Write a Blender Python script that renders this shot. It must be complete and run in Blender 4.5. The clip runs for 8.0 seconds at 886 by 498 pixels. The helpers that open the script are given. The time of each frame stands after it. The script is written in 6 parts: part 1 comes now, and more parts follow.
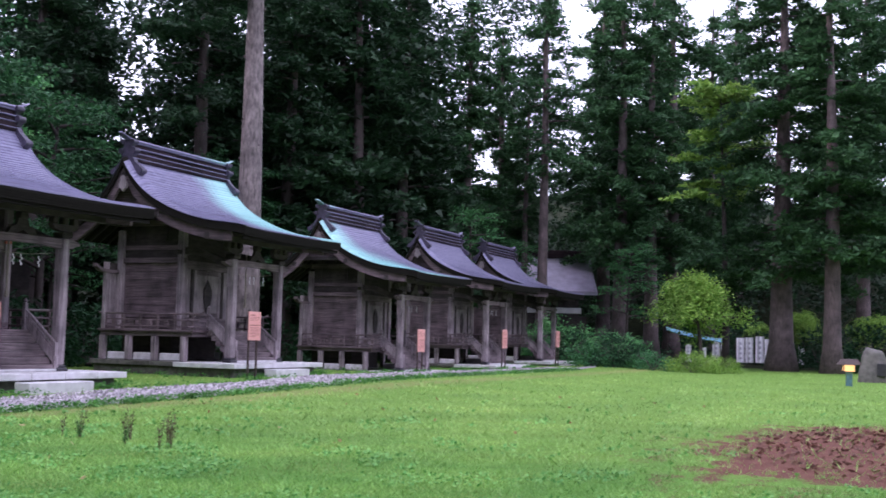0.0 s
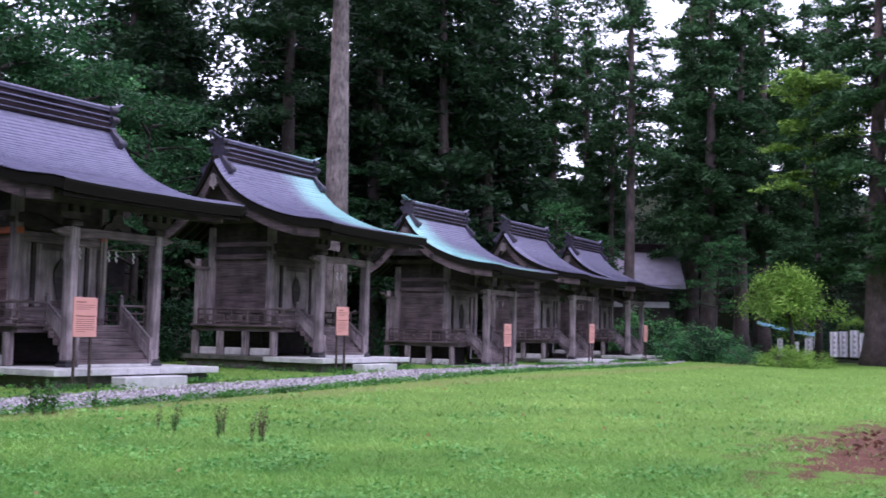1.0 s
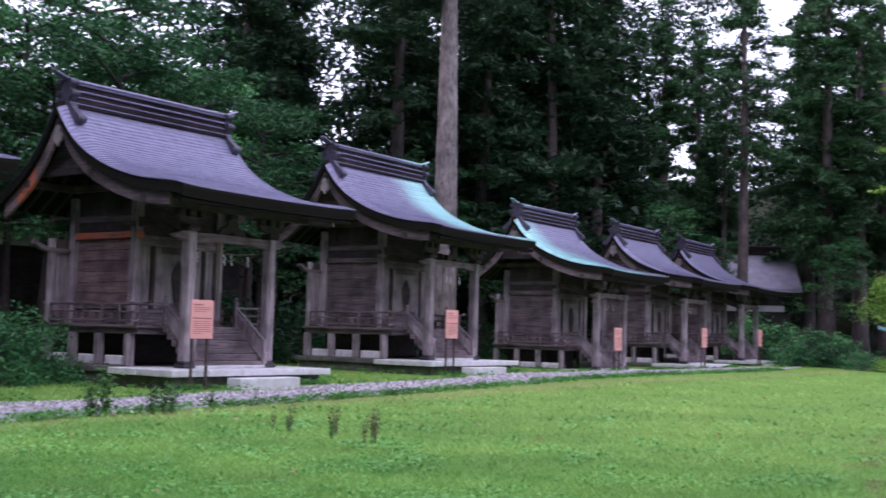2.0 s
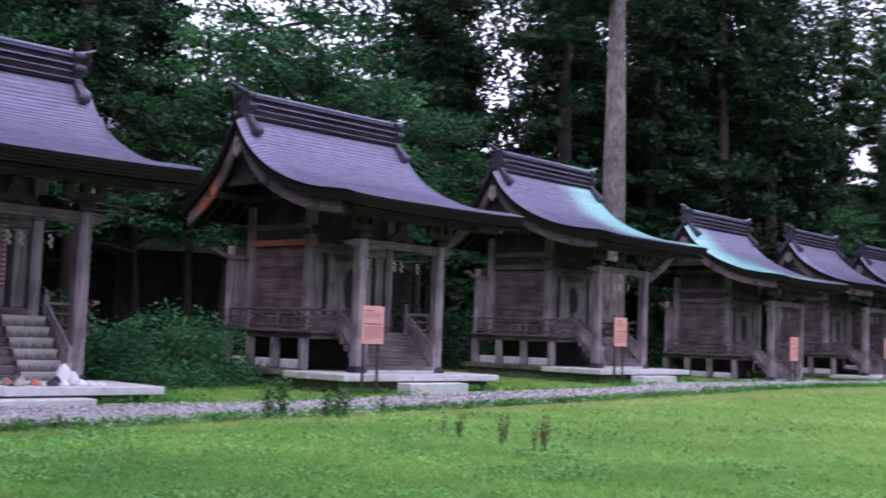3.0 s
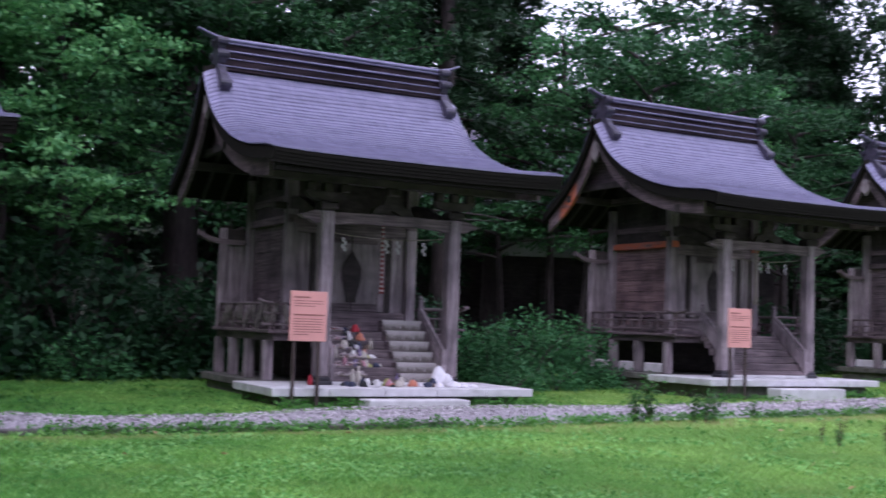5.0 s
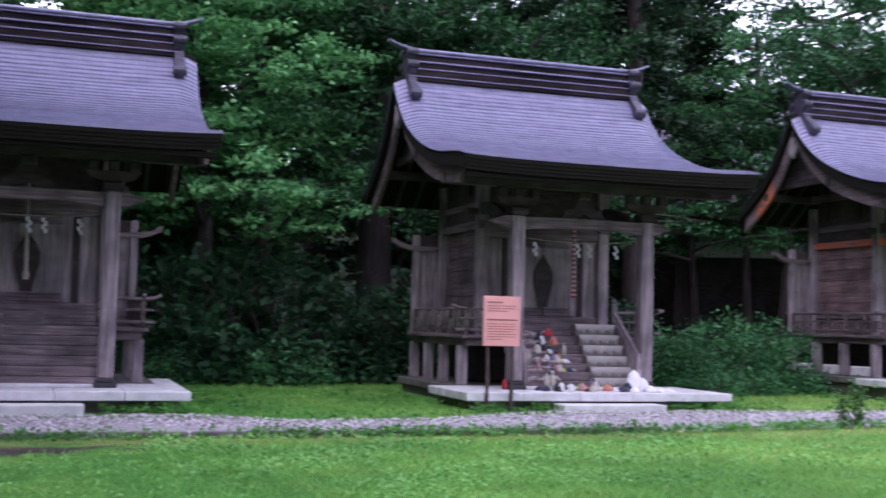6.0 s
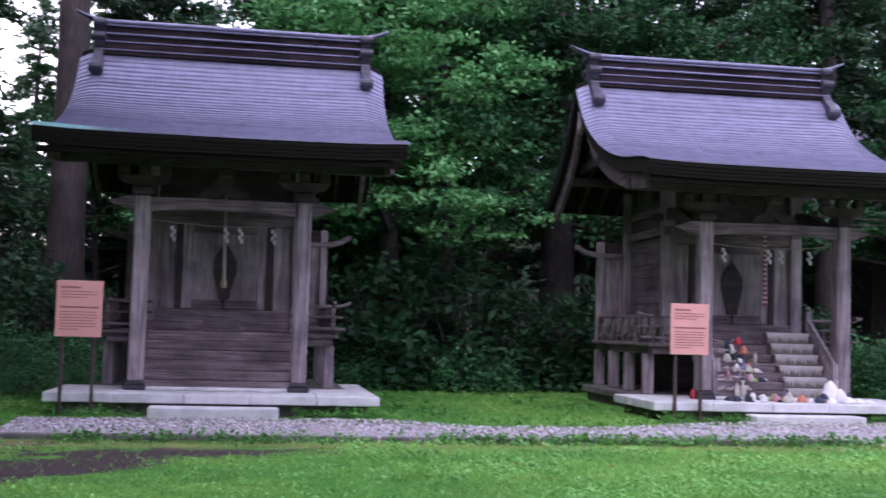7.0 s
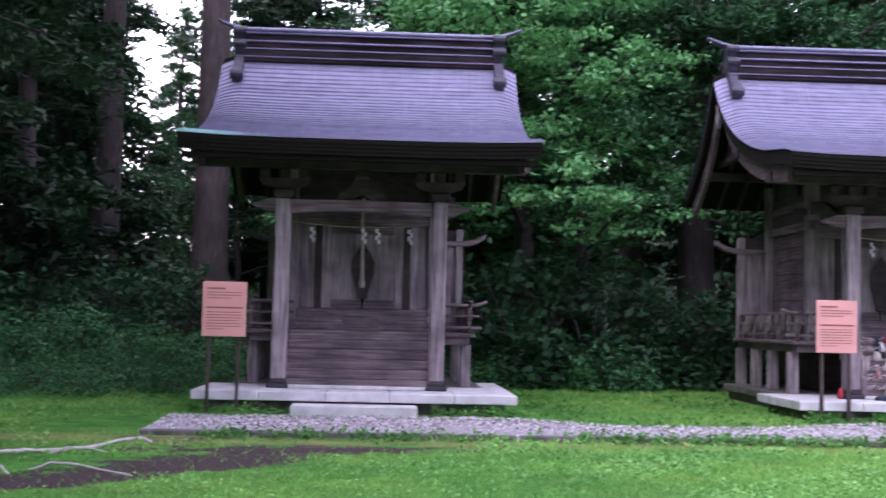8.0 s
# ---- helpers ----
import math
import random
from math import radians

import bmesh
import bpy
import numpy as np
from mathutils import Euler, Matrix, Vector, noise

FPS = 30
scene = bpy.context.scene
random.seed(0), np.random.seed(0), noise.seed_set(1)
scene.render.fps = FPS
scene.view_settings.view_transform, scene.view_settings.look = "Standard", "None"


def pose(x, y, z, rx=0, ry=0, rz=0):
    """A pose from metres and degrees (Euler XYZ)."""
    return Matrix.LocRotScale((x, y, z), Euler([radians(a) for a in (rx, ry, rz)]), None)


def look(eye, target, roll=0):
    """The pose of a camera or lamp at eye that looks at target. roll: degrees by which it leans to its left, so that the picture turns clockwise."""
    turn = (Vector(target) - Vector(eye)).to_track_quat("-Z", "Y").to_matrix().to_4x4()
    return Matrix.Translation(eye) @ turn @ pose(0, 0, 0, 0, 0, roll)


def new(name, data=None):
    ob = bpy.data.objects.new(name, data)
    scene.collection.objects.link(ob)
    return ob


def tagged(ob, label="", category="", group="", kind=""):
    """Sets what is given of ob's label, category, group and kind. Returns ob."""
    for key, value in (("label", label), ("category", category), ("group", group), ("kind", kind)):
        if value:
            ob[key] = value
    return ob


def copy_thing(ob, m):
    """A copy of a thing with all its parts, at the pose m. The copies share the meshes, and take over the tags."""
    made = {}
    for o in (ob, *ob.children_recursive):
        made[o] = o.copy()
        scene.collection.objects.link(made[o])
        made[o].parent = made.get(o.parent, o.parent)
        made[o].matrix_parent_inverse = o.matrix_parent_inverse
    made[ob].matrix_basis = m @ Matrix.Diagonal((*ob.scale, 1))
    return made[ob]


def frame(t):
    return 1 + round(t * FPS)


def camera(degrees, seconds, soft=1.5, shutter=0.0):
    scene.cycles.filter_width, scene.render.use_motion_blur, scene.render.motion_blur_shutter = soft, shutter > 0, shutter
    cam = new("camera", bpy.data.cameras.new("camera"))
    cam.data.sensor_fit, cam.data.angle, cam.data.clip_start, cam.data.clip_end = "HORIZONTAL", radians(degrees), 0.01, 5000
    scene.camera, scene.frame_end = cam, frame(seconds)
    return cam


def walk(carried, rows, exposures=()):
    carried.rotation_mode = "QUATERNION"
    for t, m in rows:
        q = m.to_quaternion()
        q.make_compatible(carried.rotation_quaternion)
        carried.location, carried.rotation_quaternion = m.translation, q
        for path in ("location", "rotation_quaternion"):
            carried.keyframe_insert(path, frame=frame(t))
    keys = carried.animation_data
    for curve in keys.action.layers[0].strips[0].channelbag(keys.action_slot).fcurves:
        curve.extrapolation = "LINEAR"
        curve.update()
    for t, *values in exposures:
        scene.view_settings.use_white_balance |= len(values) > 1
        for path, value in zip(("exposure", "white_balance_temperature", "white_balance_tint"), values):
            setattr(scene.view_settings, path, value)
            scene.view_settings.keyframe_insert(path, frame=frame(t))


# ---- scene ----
cam = camera(42.27, 8.0, soft=1.6, shutter=0.5)
EYE = 1.55
TURNS = [
    (0, 94.52, -1.38, -66.41),
    (0.5, 94.31, -1.2, -64.42),
    (1, 94.16, -1.26, -62.13),
    (1.2, 94.17, -1.31, -61.25),
    (2.3, 94.19, -1.61, -54.43),
    (2.5, 94.2, -1.67, -52.71),
    (3, 94.27, -2.1, -48.46),
    (3.5, 94.09, -2.19, -44.14),
    (4, 93.82, -2.17, -40.12),
    (4.5, 93.83, -2.14, -35.66),
    (4.7, 93.83, -2.06, -33.63),
    (5.8, 93.77, -1.51, -23.17),
    (6, 93.76, -1.42, -21.22),
    (6.5, 93.66, -1.39, -16.52),
    (7, 93.9, -1.58, -12.17),
    (7.5, 93.95, -1.68, -9.11),
    (8, 93.66, -1.35, -5.47),
]
REACH = 0.348  # the camera is held this far in front of the turning body
PIVOT = (-REACH * math.sin(radians(40)), -REACH * math.cos(radians(40)))
walk(cam, [(t, pose(PIVOT[0] - REACH * math.sin(radians(rz)), PIVOT[1] + REACH * math.cos(radians(rz)), EYE, rx, ry, rz)) for t, rx, ry, rz in TURNS],
     [(0, 1.46, 5700, 18.5), (3, 1.31, 5690, 18.5), (5, 1.38, 5690, 18.5), (6, 1.64, 5690, 19), (7, 1.74, 5740, 21), (8, 2.0, 5800, 23)])

# ---- light ----
world = bpy.data.worlds.new("overcast_evening")
scene.world = world
world.use_nodes = True
wn, wl = world.node_tree.nodes, world.node_tree.links
sky = wn.new("ShaderNodeTexSky")
sky.sky_type, sky.sun_disc = "NISHITA", False
sky.sun_elevation, sky.sun_rotation = radians(24), radians(-35)
sky.air_density, sky.dust_density, sky.ozone_density = 1.0, 4.0, 1.0
cloud = wn.new("ShaderNodeMix")
cloud.data_type = "RGBA"
cloud.inputs[0].default_value = 0.72
cloud.inputs[7].default_value = (7.6, 7.1, 8.0, 1)
wl.new(sky.outputs[0], cloud.inputs[6])
wl.new(cloud.outputs[2], wn["Background"].inputs[0])
wn["Background"].inputs[1].default_value = 0.13
sun = new("sun", bpy.data.lights.new("sun", "SUN"))
sun.data.energy, sun.data.angle, sun.data.color = 0.5, radians(40), (1.0, 0.93, 0.88)
sun.matrix_world = look((-14, -20, 40), (0, 0, 0))

# ---- materials ----


def material(name, rough=0.8, metal=0.0):
    m = bpy.data.materials.new(name)
    m.use_nodes = True
    b = m.node_tree.nodes["Principled BSDF"]
    b.inputs["Roughness"].default_value, b.inputs["Metallic"].default_value = rough, metal
    return m, m.node_tree.nodes, m.node_tree.links, b


def coords(n, l, scale=(1, 1, 1), space="Object"):
    tc, mp = n.new("ShaderNodeTexCoord"), n.new("ShaderNodeMapping")
    mp.inputs["Scale"].default_value = scale
    l.new(tc.outputs[space], mp.inputs[0])
    return mp.outputs[0]


def noise_at(n, l, vec, scale, detail=4.0, rough=0.55):
    t = n.new("ShaderNodeTexNoise")
    t.inputs["Scale"].default_value, t.inputs["Detail"].default_value, t.inputs["Roughness"].default_value = scale, detail, rough
    l.new(vec, t.inputs["Vector"])
    return t.outputs["Fac"]


def ramp(n, l, fac, stops):
    r = n.new("ShaderNodeValToRGB")
    while len(r.color_ramp.elements) < len(stops):
        r.color_ramp.elements.new(0.5)
    for e, (p, c) in zip(r.color_ramp.elements, stops):
        e.position, e.color = p, (*c, 1)
    l.new(fac, r.inputs[0])
    return r.outputs[0]


def mix(n, l, fac, a, b, blend="MIX"):
    m = n.new("ShaderNodeMix")
    m.data_type, m.blend_type = "RGBA", blend
    for sock, val in ((m.inputs[0], fac), (m.inputs[6], a), (m.inputs[7], b)):
        if isinstance(val, (int, float)):
            sock.default_value = val
        elif isinstance(val, tuple):
            sock.default_value = (*val, 1)
        else:
            l.new(val, sock)
    return m.outputs[2]


def math_node(n, l, op, a, b=0.0):
    m = n.new("ShaderNodeMath")
    m.operation = op
    for sock, val in zip(m.inputs, (a, b)):
        if isinstance(val, (int, float)):
            sock.default_value = val
        else:
            l.new(val, sock)
    return m.outputs[0]


def bump(n, l, height, b, strength=0.4, dist=0.02):
    u = n.new("ShaderNodeBump")
    u.inputs["Strength"].default_value, u.inputs["Distance"].default_value = strength, dist
    l.new(height, u.inputs["Height"])
    l.new(u.outputs[0], b.inputs["Normal"])


def vary(n, l, col, amount=0.25):
    """Lightness that differs from piece to piece."""
    info = n.new("ShaderNodeObjectInfo")
    hsv = n.new("ShaderNodeHueSaturation")
    v = math_node(n, l, "ADD", math_node(n, l, "MULTIPLY", info.outputs["Random"], amount), 1 - amount / 2)
    l.new(v, hsv.inputs["Value"])
    l.new(col, hsv.inputs["Color"])
    return hsv.outputs[0]


def wood(name, dark, light, grain=(1, 1, 1), paint=None, reach=None):
    """Weathered timber: long grain, grey bleaching and dark stains; paint adds worn remnants of a coat."""
    m, n, l, b = material(name, 0.85)
    fine = noise_at(n, l, coords(n, l, grain), 9.0, 6.0, 0.6)
    broad = noise_at(n, l, coords(n, l), 1.3, 4.0)
    col = ramp(n, l, fine, [(0.28, dark), (0.7, light)])
    mul = n.new("ShaderNodeMix")
    mul.data_type, mul.blend_type = "RGBA", "MULTIPLY"
    mul.inputs[0].default_value = 1.0
    l.new(ramp(n, l, broad, [(0.3, (0.45, 0.42, 0.455)), (0.68, (1.28, 1.19, 1.25))]), mul.inputs[7])
    l.new(col, mul.inputs[6])
    col = mul.outputs[2]
    if paint:
        patch = noise_at(n, l, coords(n, l, (1, 1, 3)), 1.6, 5.0, 0.6)
        worn = ramp(n, l, patch, [(0.33, (0, 0, 0)), (0.54, (0.95, 0.95, 0.95))])
        if reach:
            sep = n.new("ShaderNodeSeparateXYZ")
            l.new(coords(n, l), sep.inputs[0])
            along = math_node(n, l, "ADD", math_node(n, l, "ABSOLUTE", math_node(n, l, "SUBTRACT", sep.outputs[1], reach[0])), math_node(n, l, "MULTIPLY", patch, 0.5))
            worn = mix(n, l, ramp(n, l, math_node(n, l, "DIVIDE", along, reach[1] * 2), [(0.45, (1, 1, 1)), (0.6, (0, 0, 0))]), (0.0, 0.0, 0.0), worn)
        col = mix(n, l, worn, col, paint)
    l.new(vary(n, l, col, 0.3), b.inputs["Base Color"])
    bump(n, l, fine, b, 0.5, 0.01)
    return m


def plain(name, col, rough=0.7, amount=0.25, scale=6.0, strength=0.2):
    m, n, l, b = material(name, rough)
    a = noise_at(n, l, coords(n, l), scale, 5.0)
    lo = tuple(c * (1 - amount) for c in col)
    hi = tuple(min(1, c * (1 + amount)) for c in col)
    l.new(ramp(n, l, a, [(0.3, lo), (0.7, hi)]), b.inputs["Base Color"])
    bump(n, l, a, b, strength, 0.01)
    return m


def roof_metal(name, patina=()):
    """Aged grey-violet copper sheet; patina: (centre, radii) blobs of verdigris in the roof's own space."""
    m, n, l, b = material(name, 0.5, 0.35)
    p = coords(n, l)
    sheets = noise_at(n, l, coords(n, l, (1.2, 5, 5)), 2.0, 3.0)
    streak = noise_at(n, l, coords(n, l, (7, 0.6, 0.6)), 1.5, 4.0)
    col = ramp(n, l, sheets, [(0.3, (0.145, 0.135, 0.21)), (0.7, (0.265, 0.25, 0.375))])
    col = mix(n, l, 0.25, col, ramp(n, l, streak, [(0.3, (0.13, 0.115, 0.205)), (0.7, (0.29, 0.265, 0.415))]))
    rgh = noise_at(n, l, p, 5.0, 3.0)
    for centre, radii in patina:
        mp = n.new("ShaderNodeMapping")
        mp.vector_type = "POINT"
        mp.inputs["Location"].default_value = [-c / r for c, r in zip(centre, radii)]
        mp.inputs["Scale"].default_value = [1 / r for r in radii]
        l.new(p, mp.inputs[0])
        ln = n.new("ShaderNodeVectorMath")
        ln.operation = "LENGTH"
        l.new(mp.outputs[0], ln.inputs[0])
        edge = math_node(n, l, "ADD", ln.outputs["Value"], math_node(n, l, "MULTIPLY", math_node(n, l, "SUBTRACT", streak, 0.5), 0.9))
        col = mix(n, l, ramp(n, l, edge, [(0.42, (1, 1, 1)), (1.12, (0, 0, 0))]), col, (0.37, 0.62, 0.62))
    l.new(vary(n, l, col, 0.17), b.inputs["Base Color"])
    l.new(math_node(n, l, "ADD", math_node(n, l, "MULTIPLY", rgh, 0.3), 0.33), b.inputs["Roughness"])
    bump(n, l, sheets, b, 0.15, 0.01)
    return m


def leaf_mat(name, a, b_, sss=0.0):
    m, n, l, b = material(name, 0.6)
    b.inputs["Specular IOR Level"].default_value = 0.3
    geo = n.new("ShaderNodeNewGeometry")
    big = noise_at(n, l, coords(n, l), 0.35, 3.0)
    col = ramp(n, l, geo.outputs["Random Per Island"], [(0.0, a), (1.0, b_)])
    if sss:
        # drier, yellower swathes and darker tufts
        dry = noise_at(n, l, coords(n, l), 0.8, 4.0, 0.6)
        sx = n.new("ShaderNodeSeparateXYZ")
        l.new(coords(n, l, (0.025, 1, 1)), sx.inputs[0])
        col = mix(n, l, ramp(n, l, sx.outputs[0], [(0.1, (0, 0, 0)), (0.5, (0.75, 0.75, 0.75))]), col, (0.35, 0.52, 0.17))
        col = mix(n, l, ramp(n, l, dry, [(0.5, (0, 0, 0)), (0.68, (0.65, 0.65, 0.65))]), col, (0.26, 0.36, 0.1))
        col = mix(n, l, ramp(n, l, dry, [(0.3, (0.5, 0.5, 0.5)), (0.45, (0, 0, 0))]), col, (0.05, 0.21, 0.035))
    mul = mix(n, l, 1.0, col, ramp(n, l, big, [(0.3, (0.6, 0.65, 0.6)), (0.7, (1.25, 1.2, 1.1))]), "MULTIPLY")
    l.new(mul, b.inputs["Base Color"])
    tr = n.new("ShaderNodeBsdfTranslucent")
    l.new(mul, tr.inputs[0])
    ms = n.new("ShaderNodeMixShader")
    ms.inputs[0].default_value = 0.3
    l.new(b.outputs[0], ms.inputs[1])
    l.new(tr.outputs[0], ms.inputs[2])
    l.new(ms.outputs[0], n["Material Output"].inputs[0])
    return m


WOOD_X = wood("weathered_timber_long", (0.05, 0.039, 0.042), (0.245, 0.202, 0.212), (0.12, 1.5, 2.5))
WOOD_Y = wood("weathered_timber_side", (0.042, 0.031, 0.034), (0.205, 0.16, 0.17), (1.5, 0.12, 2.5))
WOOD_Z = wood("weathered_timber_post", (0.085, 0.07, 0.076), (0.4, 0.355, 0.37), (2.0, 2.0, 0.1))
# Shade under the roofs is put into this colour; also used for dark fittings.
WOOD_DARK = wood("shade_darkened_old_timber", (0.018, 0.0145, 0.0145), (0.066, 0.054, 0.053), (0.3, 0.3, 1.0))
WOOD_PALE = wood("pale_door_boards", (0.15, 0.135, 0.135), (0.37, 0.335, 0.335), (2.0, 2.0, 0.12))
WOOD_RED = wood("timber_with_red_paint", (0.08, 0.055, 0.055), (0.26, 0.19, 0.19), (1.5, 0.12, 2.5), paint=(0.45, 0.11, 0.055))
WOOD_GABLE_RED = wood("gable_board_with_red_paint", (0.08, 0.06, 0.06), (0.26, 0.2, 0.205), (1.5, 0.12, 2.5), paint=(0.5, 0.13, 0.06), reach=(4.95, 0.62))
WOOD_ROSE = wood("timber_with_rosy_paint", (0.08, 0.05, 0.05), (0.28, 0.19, 0.19), (1.5, 0.12, 2.5))
RIDGE_WOOD = wood("brown_ridge_boards", (0.01, 0.007, 0.009), (0.045, 0.033, 0.039), (0.12, 1.5, 2.5))
RIDGE_WOOD.node_tree.nodes["Principled BSDF"].inputs["Specular IOR Level"].default_value = 0.12
ROOF = roof_metal("aged_copper_roof")
RIDGE_END = plain("dark_violet_copper", (0.045, 0.038, 0.065), 0.5, 0.5, 7.0, 0.5)
ROOF_D = roof_metal("copper_roof_broad_verdigris", [((2.5, 2.0, 6.0), (2.1, 4.0, 4.0)), ((2.8, -1.2, 4.6), (1.2, 1.8, 1.8))])
ROOF_E = roof_metal("copper_roof_verge_verdigris", [((-3.3, 2.0, 6.0), (2.3, 3.8, 3.8)), ((-1.7, -0.3, 4.8), (3.9, 3.0, 2.4))])
ROOF_A = roof_metal("copper_roof_corner_verdigris", [((-3.2, -1.5, 4.6), (1.6, 1.0, 0.9))])
# Near-black base colour carries the shade beneath the roof edge.
EAVE = plain("shade_darkened_layered_eave", (0.011, 0.01, 0.0085), 1.0, 0.3, 12.0)
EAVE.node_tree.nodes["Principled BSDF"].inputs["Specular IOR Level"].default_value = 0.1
STONE = plain("pale_cut_stone", (0.52, 0.505, 0.53), 0.85, 0.22, 3.0)
STONE_DARK = plain("dark_rubble_footing", (0.1, 0.095, 0.085), 0.95, 0.5, 4.0, 0.6)
CONCRETE = plain("bleached_footing_block", (0.58, 0.55, 0.58), 0.9, 0.2, 4.0)
IRON = plain("black_iron", (0.025, 0.022, 0.03), 0.5, 0.3)
SIGN_PINK = plain("salmon_sign_panel", (0.68, 0.33, 0.3), 0.6, 0.06, 2.0, 0.05)
SIGN_INK = plain("brown_ink", (0.24, 0.09, 0.075), 0.7, 0.1)
SIGN_POST = plain("dark_sign_post", (0.05, 0.032, 0.03), 0.7, 0.3)
PAPER = plain("white_paper", (0.5, 0.48, 0.5), 0.8, 0.06)
ROPE = plain("straw_rope", (0.22, 0.19, 0.16), 0.95, 0.3, 30.0, 0.5)
ROPE_RED, rn, rl, rb = material("twisted_red_and_white_cord", 0.9)
twist = rn.new("ShaderNodeTexWave")
twist.bands_direction = "Z"
twist.inputs["Scale"].default_value, twist.inputs["Distortion"].default_value = 3.2, 1.0
rl.new(coords(rn, rl), twist.inputs["Vector"])
rl.new(ramp(rn, rl, twist.outputs["Fac"], [(0.45, (0.2, 0.03, 0.035)), (0.6, (0.42, 0.36, 0.36))]), rb.inputs["Base Color"])
BARK = wood("cedar_bark", (0.036, 0.028, 0.028), (0.16, 0.125, 0.125), (2.5, 2.5, 0.25))
# Darker copy of the cedar bark; deep forest shade is put into its colour.
BARK_DARK = wood("shade_darkened_bark", (0.016, 0.012, 0.012), (0.075, 0.058, 0.056), (2.5, 2.5, 0.25))
BARK_PALE = wood("pale_grey_bark", (0.05, 0.043, 0.042), (0.23, 0.2, 0.197), (0.9, 0.9, 0.3))
CEDAR = leaf_mat("cedar_foliage", (0.008, 0.027, 0.012), (0.025, 0.066, 0.027))
# Leaf colour lowered to stand for the shade inside the far woods.
FAR_WOODS = leaf_mat("shade_darkened_woods_foliage", (0.007, 0.022, 0.01), (0.02, 0.052, 0.021))
CEDAR_LIGHT = leaf_mat("cedar_foliage_light", (0.024, 0.07, 0.03), (0.065, 0.15, 0.06))
BROAD = leaf_mat("broad_leaves", (0.06, 0.215, 0.085), (0.215, 0.48, 0.185))
BROAD_MID = leaf_mat("broad_leaves_mid", (0.036, 0.13, 0.052), (0.1, 0.27, 0.1))
# Darker leaf copies: shade under the canopy is put into these two colours.
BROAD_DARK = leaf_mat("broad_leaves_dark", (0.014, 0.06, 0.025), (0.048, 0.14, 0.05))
SHADE_SHRUB = leaf_mat("shade_darkened_shrub_leaves", (0.009, 0.042, 0.02), (0.034, 0.1, 0.042))
LIME = leaf_mat("yellow_green_leaves", (0.15, 0.3, 0.05), (0.3, 0.46, 0.1))
SHRUB = leaf_mat("shrub_leaves", (0.034, 0.135, 0.058), (0.1, 0.27, 0.105))
GRASS = leaf_mat("grass_blades", (0.12, 0.33, 0.06), (0.28, 0.54, 0.13), 0.9)
GRAVEL = plain("grey_gravel", (0.25, 0.228, 0.25), 0.95, 0.6, 16.0, 1.0)
PLASTER = plain("old_white_plaster", (0.62, 0.6, 0.63), 0.9, 0.15, 1.5)
WHITE_CLOTH = plain("white_cloth", (0.8, 0.78, 0.83), 0.85, 0.08)
BLUE_CLOTH = plain("blue_canvas", (0.2, 0.42, 0.55), 0.8, 0.12)

# ---- mesh tools ----


